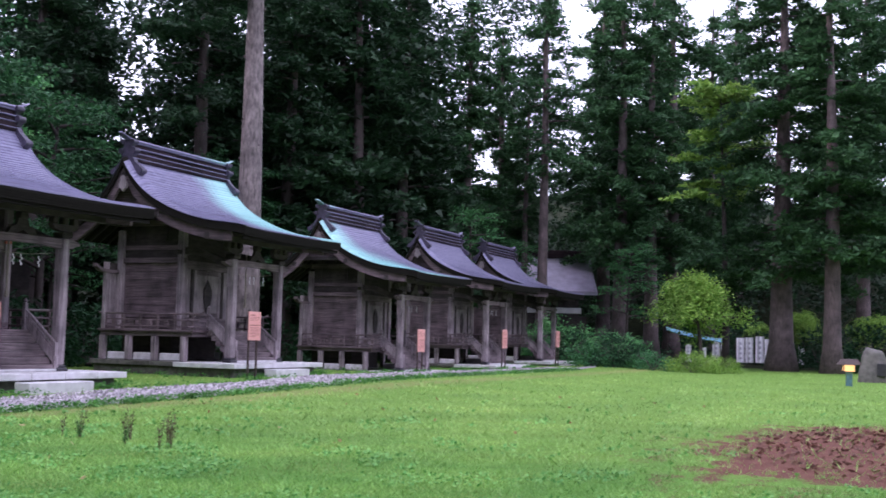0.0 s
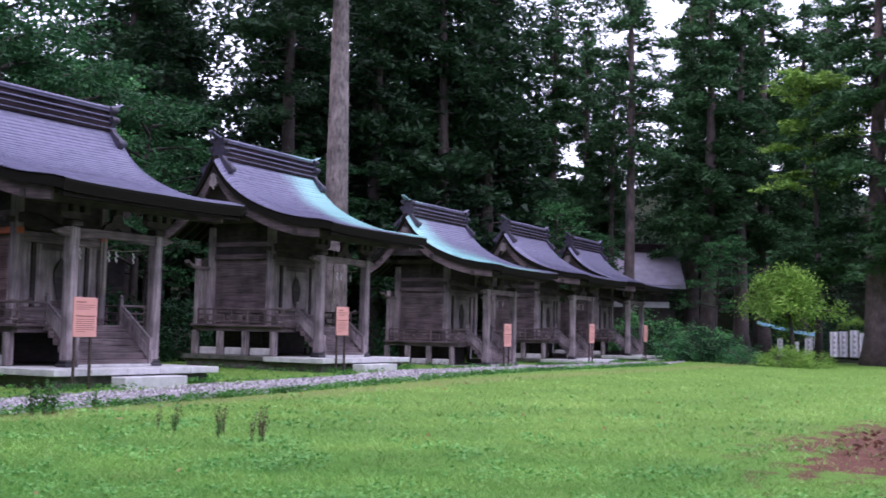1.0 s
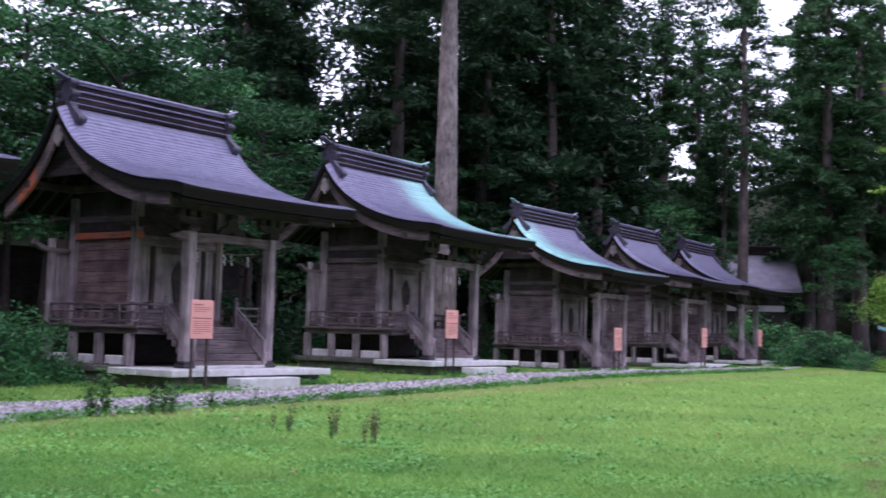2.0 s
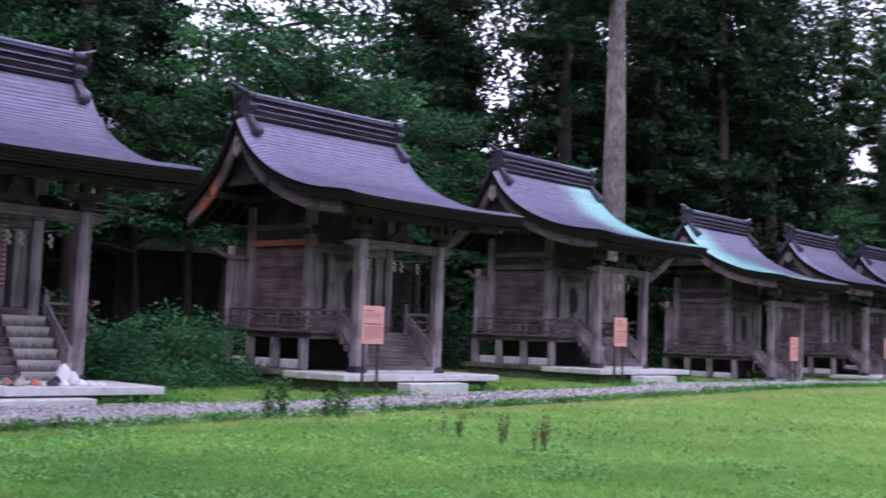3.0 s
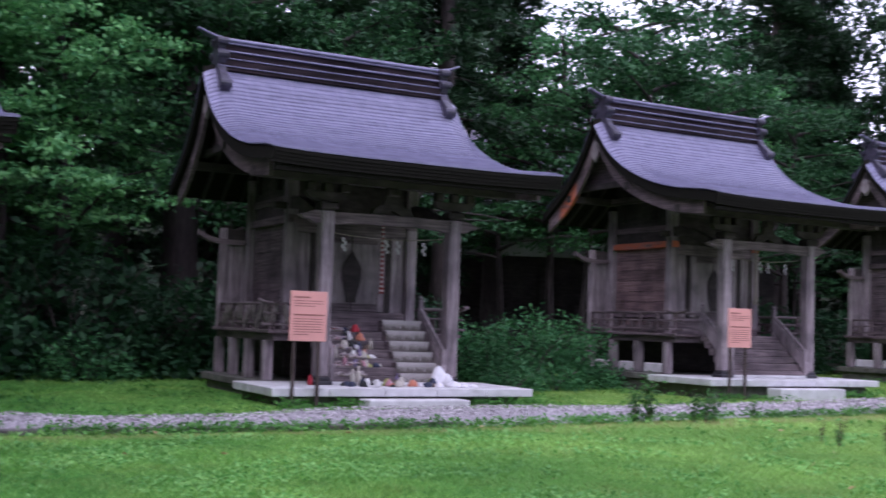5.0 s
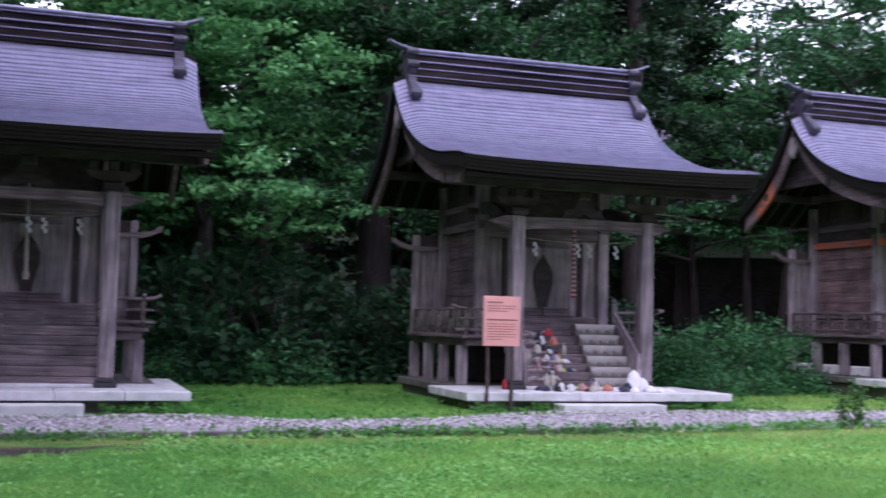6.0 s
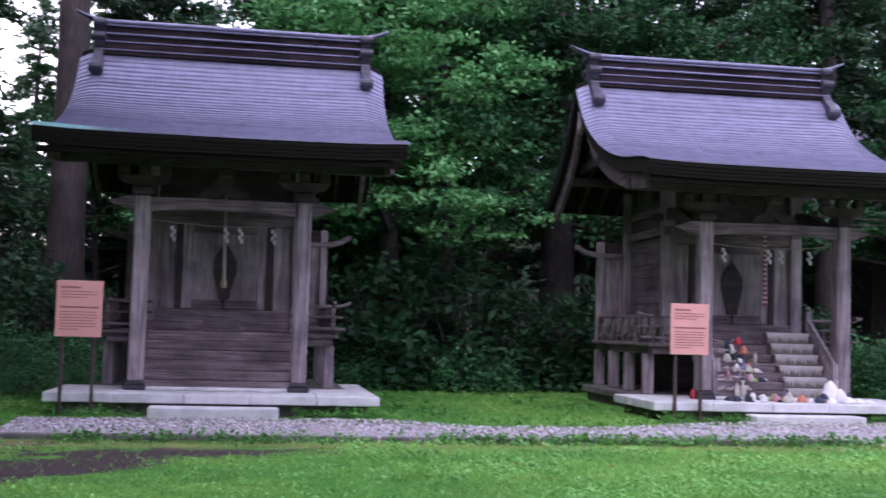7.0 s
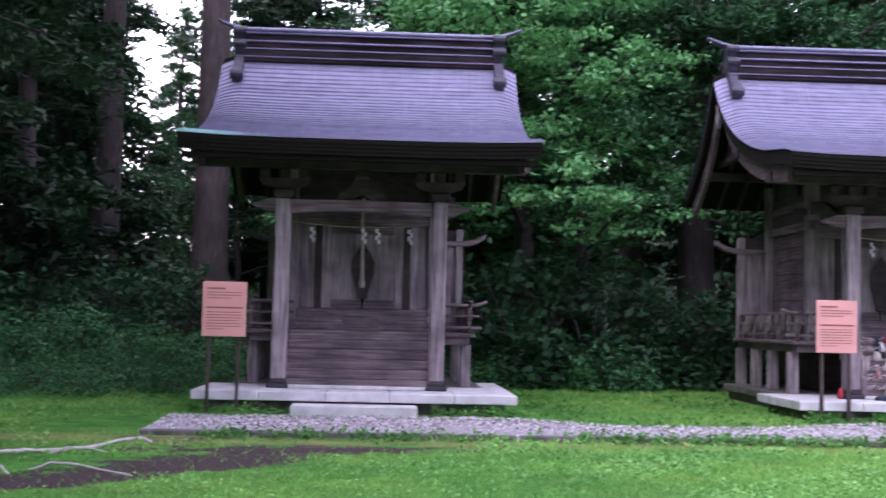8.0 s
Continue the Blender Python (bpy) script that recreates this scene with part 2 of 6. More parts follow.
class Shape:
    """Collects vertices and faces for one mesh."""

    def __init__(self):
        self.v, self.f = [], []

    def add(self, verts, faces, m=None):
        k = len(self.v)
        self.v += [tuple(m @ Vector(p)) for p in verts] if m is not None else [tuple(p) for p in verts]
        self.f += [tuple(i + k for i in q) for q in faces]
        return self

    def box(self, x0, x1, y0, y1, z0, z1, c=0.012, m=None):
        """A box with chamfered edges."""
        cx, cy, cz, hx, hy, hz = (x0 + x1) / 2, (y0 + y1) / 2, (z0 + z1) / 2, (x1 - x0) / 2, (y1 - y0) / 2, (z1 - z0) / 2
        c = min(c, hx * 0.45, hy * 0.45, hz * 0.45)
        vs, ix = [], {}
        for sx in (-1, 1):
            for sy in (-1, 1):
                for sz in (-1, 1):
                    for a in range(3):
                        h = [hx - c, hy - c, hz - c]
                        h[a] += c
                        ix[sx, sy, sz, a] = len(vs)
                        vs.append((cx + sx * h[0], cy + sy * h[1], cz + sz * h[2]))
        fs = []
        for a in range(3):
            b, d = (a + 1) % 3, (a + 2) % 3
            for s in (-1, 1):
                q = []
                for u, w in ((-1, -1), (1, -1), (1, 1), (-1, 1)):
                    k = [0, 0, 0]
                    k[a], k[b], k[d] = s, u, w
                    q.append(ix[(*k, a)])
                fs.append(q if s > 0 else q[::-1])
            for u in (-1, 1):
                for w in (-1, 1):
                    k0, k1 = [0, 0, 0], [0, 0, 0]
                    k0[a], k1[a] = -1, 1
                    k0[b] = k1[b] = u
                    k0[d] = k1[d] = w
                    q = [ix[(*k0, b)], ix[(*k1, b)], ix[(*k1, d)], ix[(*k0, d)]]
                    fs.append(q if u * w > 0 else q[::-1])
        for sx in (-1, 1):
            for sy in (-1, 1):
                for sz in (-1, 1):
                    q = [ix[sx, sy, sz, a] for a in range(3)]
                    fs.append(q if sx * sy * sz > 0 else q[::-1])
        return self.add(vs, fs, m)

    def tube(self, path, radii, n=10, cap=True):
        """A round bar along a path."""
        pts = [Vector(p) for p in path]
        rings = []
        for i, p in enumerate(pts):
            d = (pts[min(i + 1, len(pts) - 1)] - pts[max(i - 1, 0)]).normalized()
            s = d.orthogonal() if abs(d.z) < 0.9 else d.cross(Vector((0, 1, 0)))
            s.normalize()
            if abs(d.z) < 0.9:
                s = d.cross(Vector((0, 0, 1))).normalized()
            w = d.cross(s)
            r = radii[i] if isinstance(radii, (list, tuple)) else radii
            rings.append([p + r * (math.cos(2 * math.pi * k / n) * s + math.sin(2 * math.pi * k / n) * w) for k in range(n)])
        vs = [v for r in rings for v in r]
        fs = [(i * n + k, i * n + (k + 1) % n, (i + 1) * n + (k + 1) % n, (i + 1) * n + k) for i in range(len(pts) - 1) for k in range(n)]
        if cap:
            fs += [tuple(range(n))[::-1], tuple((len(pts) - 1) * n + k for k in range(n))]
        return self.add(vs, fs)

    def slab(self, outline, axis, a, b):
        """An outline in the two other axes, given thickness from a to b along axis (0, 1 or 2)."""
        def put(p, t):
            q = list(p)
            q.insert(axis, t)
            return q
        n = len(outline)
        vs = [put(p, a) for p in outline] + [put(p, b) for p in outline]
        fs = [(i, (i + 1) % n, n + (i + 1) % n, n + i) for i in range(n)] + [tuple(range(n))[::-1], tuple(range(n, 2 * n))]
        return self.add(vs, fs)

    def sweep(self, line, axis, a, b, depth):
        """A curved plank: line (top edge, in the two other axes) with a depth downwards at each point, from a to b along axis."""
        n = len(line)
        low = [(p[0], p[1] - (depth[i] if isinstance(depth, (list, tuple)) else depth)) for i, p in enumerate(line)]
        vs = []
        for t in (a, b):
            for p in line + low:
                q = list(p)
                q.insert(axis, t)
                vs.append(q)
        fs = []
        for i in range(n - 1):
            fs += [(i, i + 1, n + i + 1, n + i), (2 * n + i, 3 * n + i, 3 * n + i + 1, 2 * n + i + 1),
                   (i, 2 * n + i, 2 * n + i + 1, i + 1), (n + i, n + i + 1, 3 * n + i + 1, 3 * n + i)]
        fs += [(0, n, 3 * n, 2 * n), (n - 1, 3 * n - 1, 4 * n - 1, 2 * n - 1)]
        return self.add(vs, fs)


def part(name, shape, mat, parent=None, label="", smooth=False):
    me = bpy.data.meshes.new(name)
    me.from_pydata(shape.v, [], shape.f)
    bm = bmesh.new()
    bm.from_mesh(me)
    bmesh.ops.recalc_face_normals(bm, faces=bm.faces)
    bm.to_mesh(me)
    bm.free()
    if smooth:
        me.polygons.foreach_set("use_smooth", [True] * len(me.polygons))
    me.materials.append(mat)
    ob = new(name, me)
    if parent is not None:
        ob.parent = parent
    if label:
        ob["label"] = label
    return ob


def same(name, ob, m, parent=None):
    """Another object on the mesh of ob."""
    o = new(name, ob.data)
    o.parent = parent if parent is not None else ob.parent
    o.matrix_basis = m
    return o


def quads(name, verts, mat, parent=None, size=4):
    """Loose faces from an array of corners (faces, size, 3)."""
    verts = np.asarray(verts, dtype=np.float32)
    k = verts.shape[0]
    me = bpy.data.meshes.new(name)
    me.vertices.add(k * size)
    me.vertices.foreach_set("co", verts.ravel())
    me.loops.add(k * size)
    me.loops.foreach_set("vertex_index", np.arange(k * size, dtype=np.int32))
    me.polygons.add(k)
    me.polygons.foreach_set("loop_start", np.arange(0, k * size, size, dtype=np.int32))
    me.update(calc_edges=True)
    me.materials.append(mat)
    ob = new(name, me)
    if parent is not None:
        ob.parent = parent
    return ob


def bearing(az, dist, z=0.0):
    return Vector((dist * math.sin(radians(az)), dist * math.cos(radians(az)), z))


# ---- ground ----
GROUND_X = [-60, 0, 11, 23, 35, 47, 58, 70, 90, 140]
GROUND_Z = [0.1, -0.15, -0.11, -0.03, 0.13, 0.08, 0.06, 0.12, 0.2, 0.2]


def ground_z(x, y):
    k = min(1.0, max(0.0, (y - 11) / 7))
    z = k * k * (3 - 2 * k) * np.interp(x, GROUND_X, GROUND_Z)
    z += 0.05 * noise.noise(Vector((x * 0.12, y * 0.12, 3.0))) * (1 if y < 15 or y > 30 else 0.2)
    if y > 32:
        z += min(1.5, (y - 32) * 0.02)
    d = math.hypot(x, y)
    # added slope whose dark floor closes the sky holes between the trees
    if d > 104 and y > -10:
        z += min(22.0, (d - 104) * 0.36) * (1 if y > 8 else (y + 10) / 18) * (0.4 if math.degrees(math.atan2(x, y)) < -4 else 1)
    return float(z)


def ground_mat():
    m, n, l, b = material("lawn_and_soil", 0.95)
    p = coords(n, l)
    a, c, fine = noise_at(n, l, p, 0.35, 4.0), noise_at(n, l, p, 2.2, 5.0, 0.65), noise_at(n, l, p, 24.0, 5.0, 0.75)
    col = ramp(n, l, c, [(0.3, (0.03, 0.12, 0.02)), (0.7, (0.09, 0.25, 0.045))])
    col = mix(n, l, ramp(n, l, a, [(0.45, (0, 0, 0)), (0.72, (0.75, 0.75, 0.75))]), col, (0.16, 0.27, 0.055))
    col = mix(n, l, 0.7, col, ramp(n, l, fine, [(0.35, (0.4, 0.45, 0.35)), (0.62, (1.4, 1.4, 1.35))]), "MULTIPLY")
    east = n.new("ShaderNodeSeparateXYZ")
    l.new(coords(n, l, (0.025, 1, 1)), east.inputs[0])
    col = mix(n, l, ramp(n, l, east.outputs[0], [(0.1, (0, 0, 0)), (0.5, (0.6, 0.6, 0.6))]), col, (0.19, 0.29, 0.06))
    rag = noise_at(n, l, p, 0.9, 7.0, 0.72)
    # bare soil and worn patches with ragged edges
    soil = ramp(n, l, fine, [(0.3, (0.03, 0.022, 0.024)), (0.7, (0.085, 0.065, 0.065))])
    litter = ramp(n, l, c, [(0.3, (0.1, 0.045, 0.035)), (0.7, (0.2, 0.1, 0.075))])
    for (cx, cy, rx, ry, rot, what) in SOIL_PATCHES:
        mp = n.new("ShaderNodeMapping")
        mp.vector_type = "TEXTURE"
        mp.inputs["Location"].default_value = (cx, cy, 0)
        mp.inputs["Rotation"].default_value = (0, 0, radians(rot))
        mp.inputs["Scale"].default_value = (rx, ry, 1000)
        l.new(p, mp.inputs[0])
        ln = n.new("ShaderNodeVectorMath")
        ln.operation = "LENGTH"
        l.new(mp.outputs[0], ln.inputs[0])
        e = math_node(n, l, "ADD", ln.outputs["Value"], math_node(n, l, "MULTIPLY", math_node(n, l, "SUBTRACT", rag, 0.5), 2.4))
        e = math_node(n, l, "ADD", e, math_node(n, l, "MULTIPLY", math_node(n, l, "SUBTRACT", c, 0.5), 1.5))
        e = math_node(n, l, "ADD", e, math_node(n, l, "MULTIPLY", math_node(n, l, "SUBTRACT", fine, 0.5), 1.1))
        col = mix(n, l, ramp(n, l, e, [(0.8, (1, 1, 1)), (1.0, (0, 0, 0))]), col, soil if what == "soil" else litter)
    # trodden, drier strip along the path
    sx = n.new("ShaderNodeSeparateXYZ")
    l.new(p, sx.inputs[0])
    gap = math_node(n, l, "ABSOLUTE", math_node(n, l, "SUBTRACT", sx.outputs[1], math_node(n, l, "ADD", 14.4, math_node(n, l, "MULTIPLY", rag, 3.0))))
    strip = math_node(n, l, "MULTIPLY", ramp(n, l, gap, [(0.2, (1, 1, 1)), (1.0, (0, 0, 0))]), c)
    col = mix(n, l, strip, col, (0.26, 0.22, 0.1))
    # dark floor under the trees: leaf litter with the woods' shade in its colour
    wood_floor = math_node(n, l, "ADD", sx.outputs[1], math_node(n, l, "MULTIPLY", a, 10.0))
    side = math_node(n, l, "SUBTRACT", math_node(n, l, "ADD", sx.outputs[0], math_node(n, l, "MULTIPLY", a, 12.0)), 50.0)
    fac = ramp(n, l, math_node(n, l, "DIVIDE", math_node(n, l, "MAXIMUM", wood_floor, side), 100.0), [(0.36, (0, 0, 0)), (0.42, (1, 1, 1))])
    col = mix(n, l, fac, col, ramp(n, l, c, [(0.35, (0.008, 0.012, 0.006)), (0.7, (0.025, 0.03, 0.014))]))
    l.new(col, b.inputs["Base Color"])
    b.inputs["Specular IOR Level"].default_value = 0.08
    bump(n, l, fine, b, 0.8, 0.04)
    return m


SOIL_PATCHES = [(-1.6, 12.9, 2.9, 0.85, 50, "soil"), (-0.5, 14.6, 2.0, 0.75, 4, "soil"), (-2.3, 15.9, 0.6, 0.4, 0, "soil"), (-3.1, 11.2, 1.8, 0.6, 30, "soil"), (-2.5, 16.1, 0.5, 0.3, 0, "soil"), (15.8, 1.9, 2.4, 1.0, 10, "litter"), (19.4, 0.9, 6.3, 2.8, -2, "litter")]


def bare(x, y):
    for cx, cy, rx, ry, rot, _ in SOIL_PATCHES:
        c, s = math.cos(radians(rot)), math.sin(radians(rot))
        dx, dy = x - cx, y - cy
        if math.hypot((c * dx + s * dy) / rx, (-s * dx + c * dy) / ry) < 0.9 + 0.55 * noise.noise(Vector((x * 0.9, y * 0.9, 0))) + 0.3 * noise.noise(Vector((x * 3, y * 3, 4))):
            return True
    return False


def make_ground():
    s = Shape()
    xs = list(np.concatenate([np.linspace(-900, -60, 8), np.linspace(-55, 160, 130), np.linspace(170, 230, 7), np.linspace(260, 900, 6)]))
    ys = list(np.concatenate([np.linspace(-900, -40, 8), np.linspace(-30, 70, 90), np.linspace(72, 170, 30), np.linspace(180, 900, 10)]))
    s.add([(x, y, ground_z(x, y)) for y in ys for x in xs],
          [(j * len(xs) + i, j * len(xs) + i + 1, (j + 1) * len(xs) + i + 1, (j + 1) * len(xs) + i) for j in range(len(ys) - 1) for i in range(len(xs) - 1)])
    tagged(part("ground", s, ground_mat(), smooth=True), "green lawn with worn soil, leaf litter and shade-dark wood floor", "ground", kind="structure")


make_ground()


NEAR_X, NEAR_Y = [-3, 0, 5, 11, 14, 20, 27, 34, 42, 70], [16.7, 16.7, 16.15, 16.1, 16.3, 16.6, 16.9, 17.2, 17.95, 18.4]
FAR_X, FAR_Y = [-3, 0, 3, 4.6, 7, 9, 11.5, 14, 16, 20, 24, 30, 36, 70], [19.7, 20.3, 20.2, 18.9, 18.9, 20.0, 20.2, 19.8, 19.4, 19.6, 20.0, 19.6, 20.4, 20.5]


def path_near(x):
    return float(np.interp(x, NEAR_X, NEAR_Y)) + 0.1 * noise.noise(Vector((x * 0.9, 0, 2)))


def path_far(x):
    return float(np.interp(x, FAR_X, FAR_Y)) + 0.16 * noise.noise(Vector((x * 0.9, 3, 2)))


def make_path():
    s, k = Shape(), 9
    xs = list(np.arange(-2.9, 68.5, 0.3))
    for x in xs:
        a, b = path_near(x), path_far(x)
        if x < -1.8:
            b = max(a + 0.3, b - (-1.8 - x) * 1.0)
        if x > 60:
            a, b = a + (x - 60) * 0.12, b - (x - 60) * 0.12
        for j in range(k):
            y = a + (b - a) * j / (k - 1)
            s.v.append((x, y, ground_z(x, y) + (0.07 - 0.007 * j if 0 < j < k - 1 else -0.03) + 0.012 * noise.noise(Vector((x * 2, y * 2, 0)))))
    for i in range(len(xs) - 1):
        for j in range(k - 1):
            s.f.append((i * k + j, (i + 1) * k + j, (i + 1) * k + j + 1, i * k + j + 1))
    tagged(part("gravel_path", s, GRAVEL, smooth=True), "pale grey gravel path along the row of shrines", "path", kind="structure")


make_path()


def make_kerb():
    """Low edging stones along the end of the path."""
    x = -2.86
    for ln in (1.1, 0.95, 1.25, 0.9, 1.15, 1.0, 1.2, 0.95, 1.1, 1.25, 1.05, 0.9):
        y = path_near(x + ln / 2)
        s = Shape().box(-ln / 2 + 0.01, ln / 2 - 0.01, -0.1, 0.06, -0.16, 0.085, 0.018)
        ob = part("kerb_stone", s, KERB)
        ob.matrix_basis = pose(x + ln / 2, y, ground_z(x + ln / 2, y), 0, 0, math.degrees(math.atan2(path_near(x + ln) - path_near(x), ln)))
        tagged(ob, "low grey edging stone of the gravel path", "kerb", "edging stones of the path", kind="structure")
        x += ln


KERB = plain("grey_edging_stone", (0.11, 0.1, 0.1), 0.9, 0.4, 5.0, 0.5)
make_kerb()

# ---- shrines ----
FRONT = np.polyfit([3.6, 3.19, 2.78, 2.13, 1.5, 0.32, -0.78, -1.62], [7.28, 6.62, 6.22, 5.7, 5.35, 4.91, 4.68, 4.54], 5)
BACK = np.polyfit([3.6, 4.05, 4.6, 5.4, 6.1], [7.28, 6.4, 5.78, 5.02, 4.53], 3)
HALF, RIDGE_Y = 3.3, 3.6


def roof_z(x, y):
    z = float(np.polyval(FRONT if y <= RIDGE_Y else BACK, y))
    k = max(0.0, (abs(x) - 2.7) / (HALF - 2.7))
    slope = min(1.0, max(0.0, (y + 1.62) / 5.2)) if y <= RIDGE_Y else max(0.0, (6.1 - y) / 2.5)
    corner = 0.1 * (abs(x) / HALF) ** 6 * (1 - math.exp(-(y + 1.62) / 0.8)) * (1 - slope) if y <= RIDGE_Y else 0.0
    return z + corner - 0.2 * slope ** 0.7 * k * k + 0.06 * (abs(x) / HALF) ** 4 * (1 - 0.5 * slope)


def arc_points(y0, y1, count):
    ys = np.linspace(y0, y1, 400)
    zs = np.array([roof_z(0, y) for y in ys])
    s = np.concatenate([[0], np.cumsum(np.hypot(np.diff(ys), np.diff(zs)))])
    return [float(v) for v in np.interp(np.linspace(0, s[-1], count + 1), s, ys)]


def roof_course(y_up, y_low):
    """One course of sheet copper across the roof, its lower edge standing proud."""
    xs = [-HALF, -3.2, -3.1, -2.95, -2.8, -2.6, -2.2, -1.5, -0.7, 0, 0.7, 1.5, 2.2, 2.6, 2.8, 2.95, 3.1, 3.2, HALF]
    d = 1 if y_low > y_up else -1
    s = Shape()
    for x in xs:
        z = roof_z(x, y_low + d * 0.02)
        s.v += [(x, y_up, roof_z(x, y_up) + 0.002), (x, y_low + d * 0.02, z + 0.042), (x, y_low + d * 0.02, z + 0.01), (x, y_low - d * 0.03, roof_z(x, y_low - d * 0.03))]
    for i in range(len(xs) - 1):
        a, b = 4 * i, 4 * i + 4
        s.f += [(a, b, b + 1, a + 1), (a + 1, b + 1, b + 2, a + 2), (a + 2, b + 2, b + 3, a + 3)]
    return s


def verge_line(y0, y1, off, n=14, x=3.2):
    return [(y, roof_z(x, y) - off) for y in np.linspace(y0, y1, n)]


def make_shrine():
    """A small wooden shrine; its origin lies between the two front pillars, on the stone platform."""
    top = new("shrine")

    def P(name, shape, mat, label="", parent=None, smooth=False):
        return part(name, shape, mat, parent or top, label, smooth)

    # roof: solid underlay, copper courses, ridge
    s, xs, ys = Shape(), np.linspace(-3.27, 3.27, 15), list(np.linspace(-1.6, 3.6, 18)) + list(np.linspace(3.8, 6.08, 9))
    for off in (0.02, 0.27):
        for y in ys:
            for x in xs:
                s.v.append((x, y, roof_z(x, y) - off))
    nx, ny = len(xs), len(ys)
    for lay in (0, 1):
        o = lay * nx * ny
        s.f += [(o + j * nx + i, o + j * nx + i + 1, o + (j + 1) * nx + i + 1, o + (j + 1) * nx + i) for j in range(ny - 1) for i in range(nx - 1)]
    o = nx * ny
    for i in range(nx - 1):
        s.f += [(i, i + 1, o + i + 1, o + i), ((ny - 1) * nx + i, o + (ny - 1) * nx + i, o + (ny - 1) * nx + i + 1, (ny - 1) * nx + i + 1)]
    for j in range(ny - 1):
        s.f += [(j * nx, o + j * nx, o + (j + 1) * nx, (j + 1) * nx), (j * nx + nx - 1, (j + 1) * nx + nx - 1, o + (j + 1) * nx + nx - 1, o + j * nx + nx - 1)]
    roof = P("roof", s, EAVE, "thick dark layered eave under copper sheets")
    line = arc_points(3.5, -1.62, 40)
    for a, b in zip(line, line[1:]):
        P("roof_course", roof_course(a, b), ROOF, "", roof)
    line = arc_points(3.7, 6.1, 18)
    for a, b in zip(line, line[1:]):
        P("roof_course", roof_course(a, b), ROOF, "", roof)
    ridge = P("ridge", Shape().box(-2.95, 2.95, 3.37, 3.83, 7.02, 7.3, 0.02), RIDGE_WOOD, "brown boarded ridge with a copper cap")
    P("ridge_board", Shape().box(-2.85, 2.85, 3.45, 3.75, 7.33, 7.47), RIDGE_WOOD, "", ridge)
    P("ridge_board", Shape().box(-2.85, 2.85, 3.47, 3.73, 7.52, 7.67), RIDGE_WOOD, "", ridge)
    P("ridge_lip", Shape().box(-2.88, 2.88, 3.38, 3.82, 7.475, 7.515, 0.01), ROOF, "", ridge)
    P("ridge_lip", Shape().box(-2.88, 2.88, 3.4, 3.8, 7.67, 7.7, 0.01), ROOF, "", ridge)
    P("ridge_lip", Shape().box(-2.97, 2.97, 3.35, 3.85, 7.302, 7.328, 0.008), ROOF, "", ridge)
    P("ridge_lip", Shape().box(-2.97, 2.97, 3.34, 3.86, 7.12, 7.145, 0.008), ROOF, "", ridge)
    s, cap = Shape(), []
    for x in [-3.42, -3.3, -3.15, -2.95, -2.7, -1.5, 0, 1.5, 2.7, 2.95, 3.15, 3.3, 3.42]:
        e = max(0, abs(x) - 2.7) / 0.72
        cap.append((x, 0.22 * e ** 1.6, 0.058 * (1 - 0.55 * e), 0.21 * (1 - 0.55 * e)))
    for x, up, h, w in cap:
        for k in range(10):
            a = 2 * math.pi * k / 10 + math.pi / 10
            c, q = math.cos(a), math.sin(a)
            s.v.append((x, 3.6 + w * abs(c) ** 0.6 * (1 if c > 0 else -1), 7.765 + up + h * abs(q) ** 0.6 * (1 if q > 0 else -1)))
    for i in range(len(cap) - 1):
        s.f += [(i * 10 + k, i * 10 + (k + 1) % 10, i * 10 + 10 + (k + 1) % 10, i * 10 + 10 + k) for k in range(10)]
    s.f += [tuple(range(10)), tuple((len(cap) - 1) * 10 + k for k in range(10))]
    P("ridge_cap", s, ROOF, "", ridge, True)
    for sx in (-1, 1):
        s = Shape()
        half = [(0.0, 7.86), (0.16, 7.82), (0.22, 7.66), (0.17, 7.55), (0.26, 7.46), (0.3, 7.3), (0.22, 7.18), (0.34, 7.0), (0.5, 6.86), (0.66, 6.74), (0.66, 6.56), (0.52, 6.46), (0.4, 6.6), (0.2, 6.9), (0.0, 7.0)]
        out = [(3.6 + a, z) for a, z in half] + [(3.6 - a, z) for a, z in half[-2:0:-1]]
        x0, x1 = sorted((sx * 2.8, sx * 3.0))
        s.slab(out, 0, x0, x1)
        for a, z, r in ((0.22, 7.72, 0.09), (0.28, 7.4, 0.1), (0.6, 6.65, 0.11)):
            for sy in (-1, 1):
                s.tube([(x0 - 0.04, 3.6 + sy * a, z), (x1 + 0.04, 3.6 + sy * a, z)], r, 10)
        P("ridge_end_tile", s, RIDGE_END, "carved curling ridge end", ridge)

    # gable boards, pendants, rafters, purlins
    for sx in (-1, 1):
        x0, x1 = sorted((sx * 3.02, sx * 3.12))
        s = Shape().sweep(verge_line(3.6, -1.0, 0.25), 0, x0, x1, [0.5 - 0.012 * i for i in range(14)])
        P("bargeboard", s, WOOD_Y, "curved bleached gable board")
        s = Shape().sweep(verge_line(3.6, 5.95, 0.25, 9), 0, x0, x1, [0.5 - 0.012 * i for i in range(9)])
        P("bargeboard", s, WOOD_Y, "curved bleached gable board")
        x0, x1 = sorted((sx * 3.1, sx * 3.18))
        half = [(0, 6.5), (0.13, 6.42), (0.1, 6.3), (0.2, 6.18), (0.16, 6.05), (0.07, 6.02), (0, 5.9)]
        s = Shape().slab([(3.6 + a, z) for a, z in half] + [(3.6 - a, z) for a, z in half[-2:0:-1]], 0, x0, x1)
        P("gable_pendant", s, WOOD_PALE, "pale carved gable pendant")
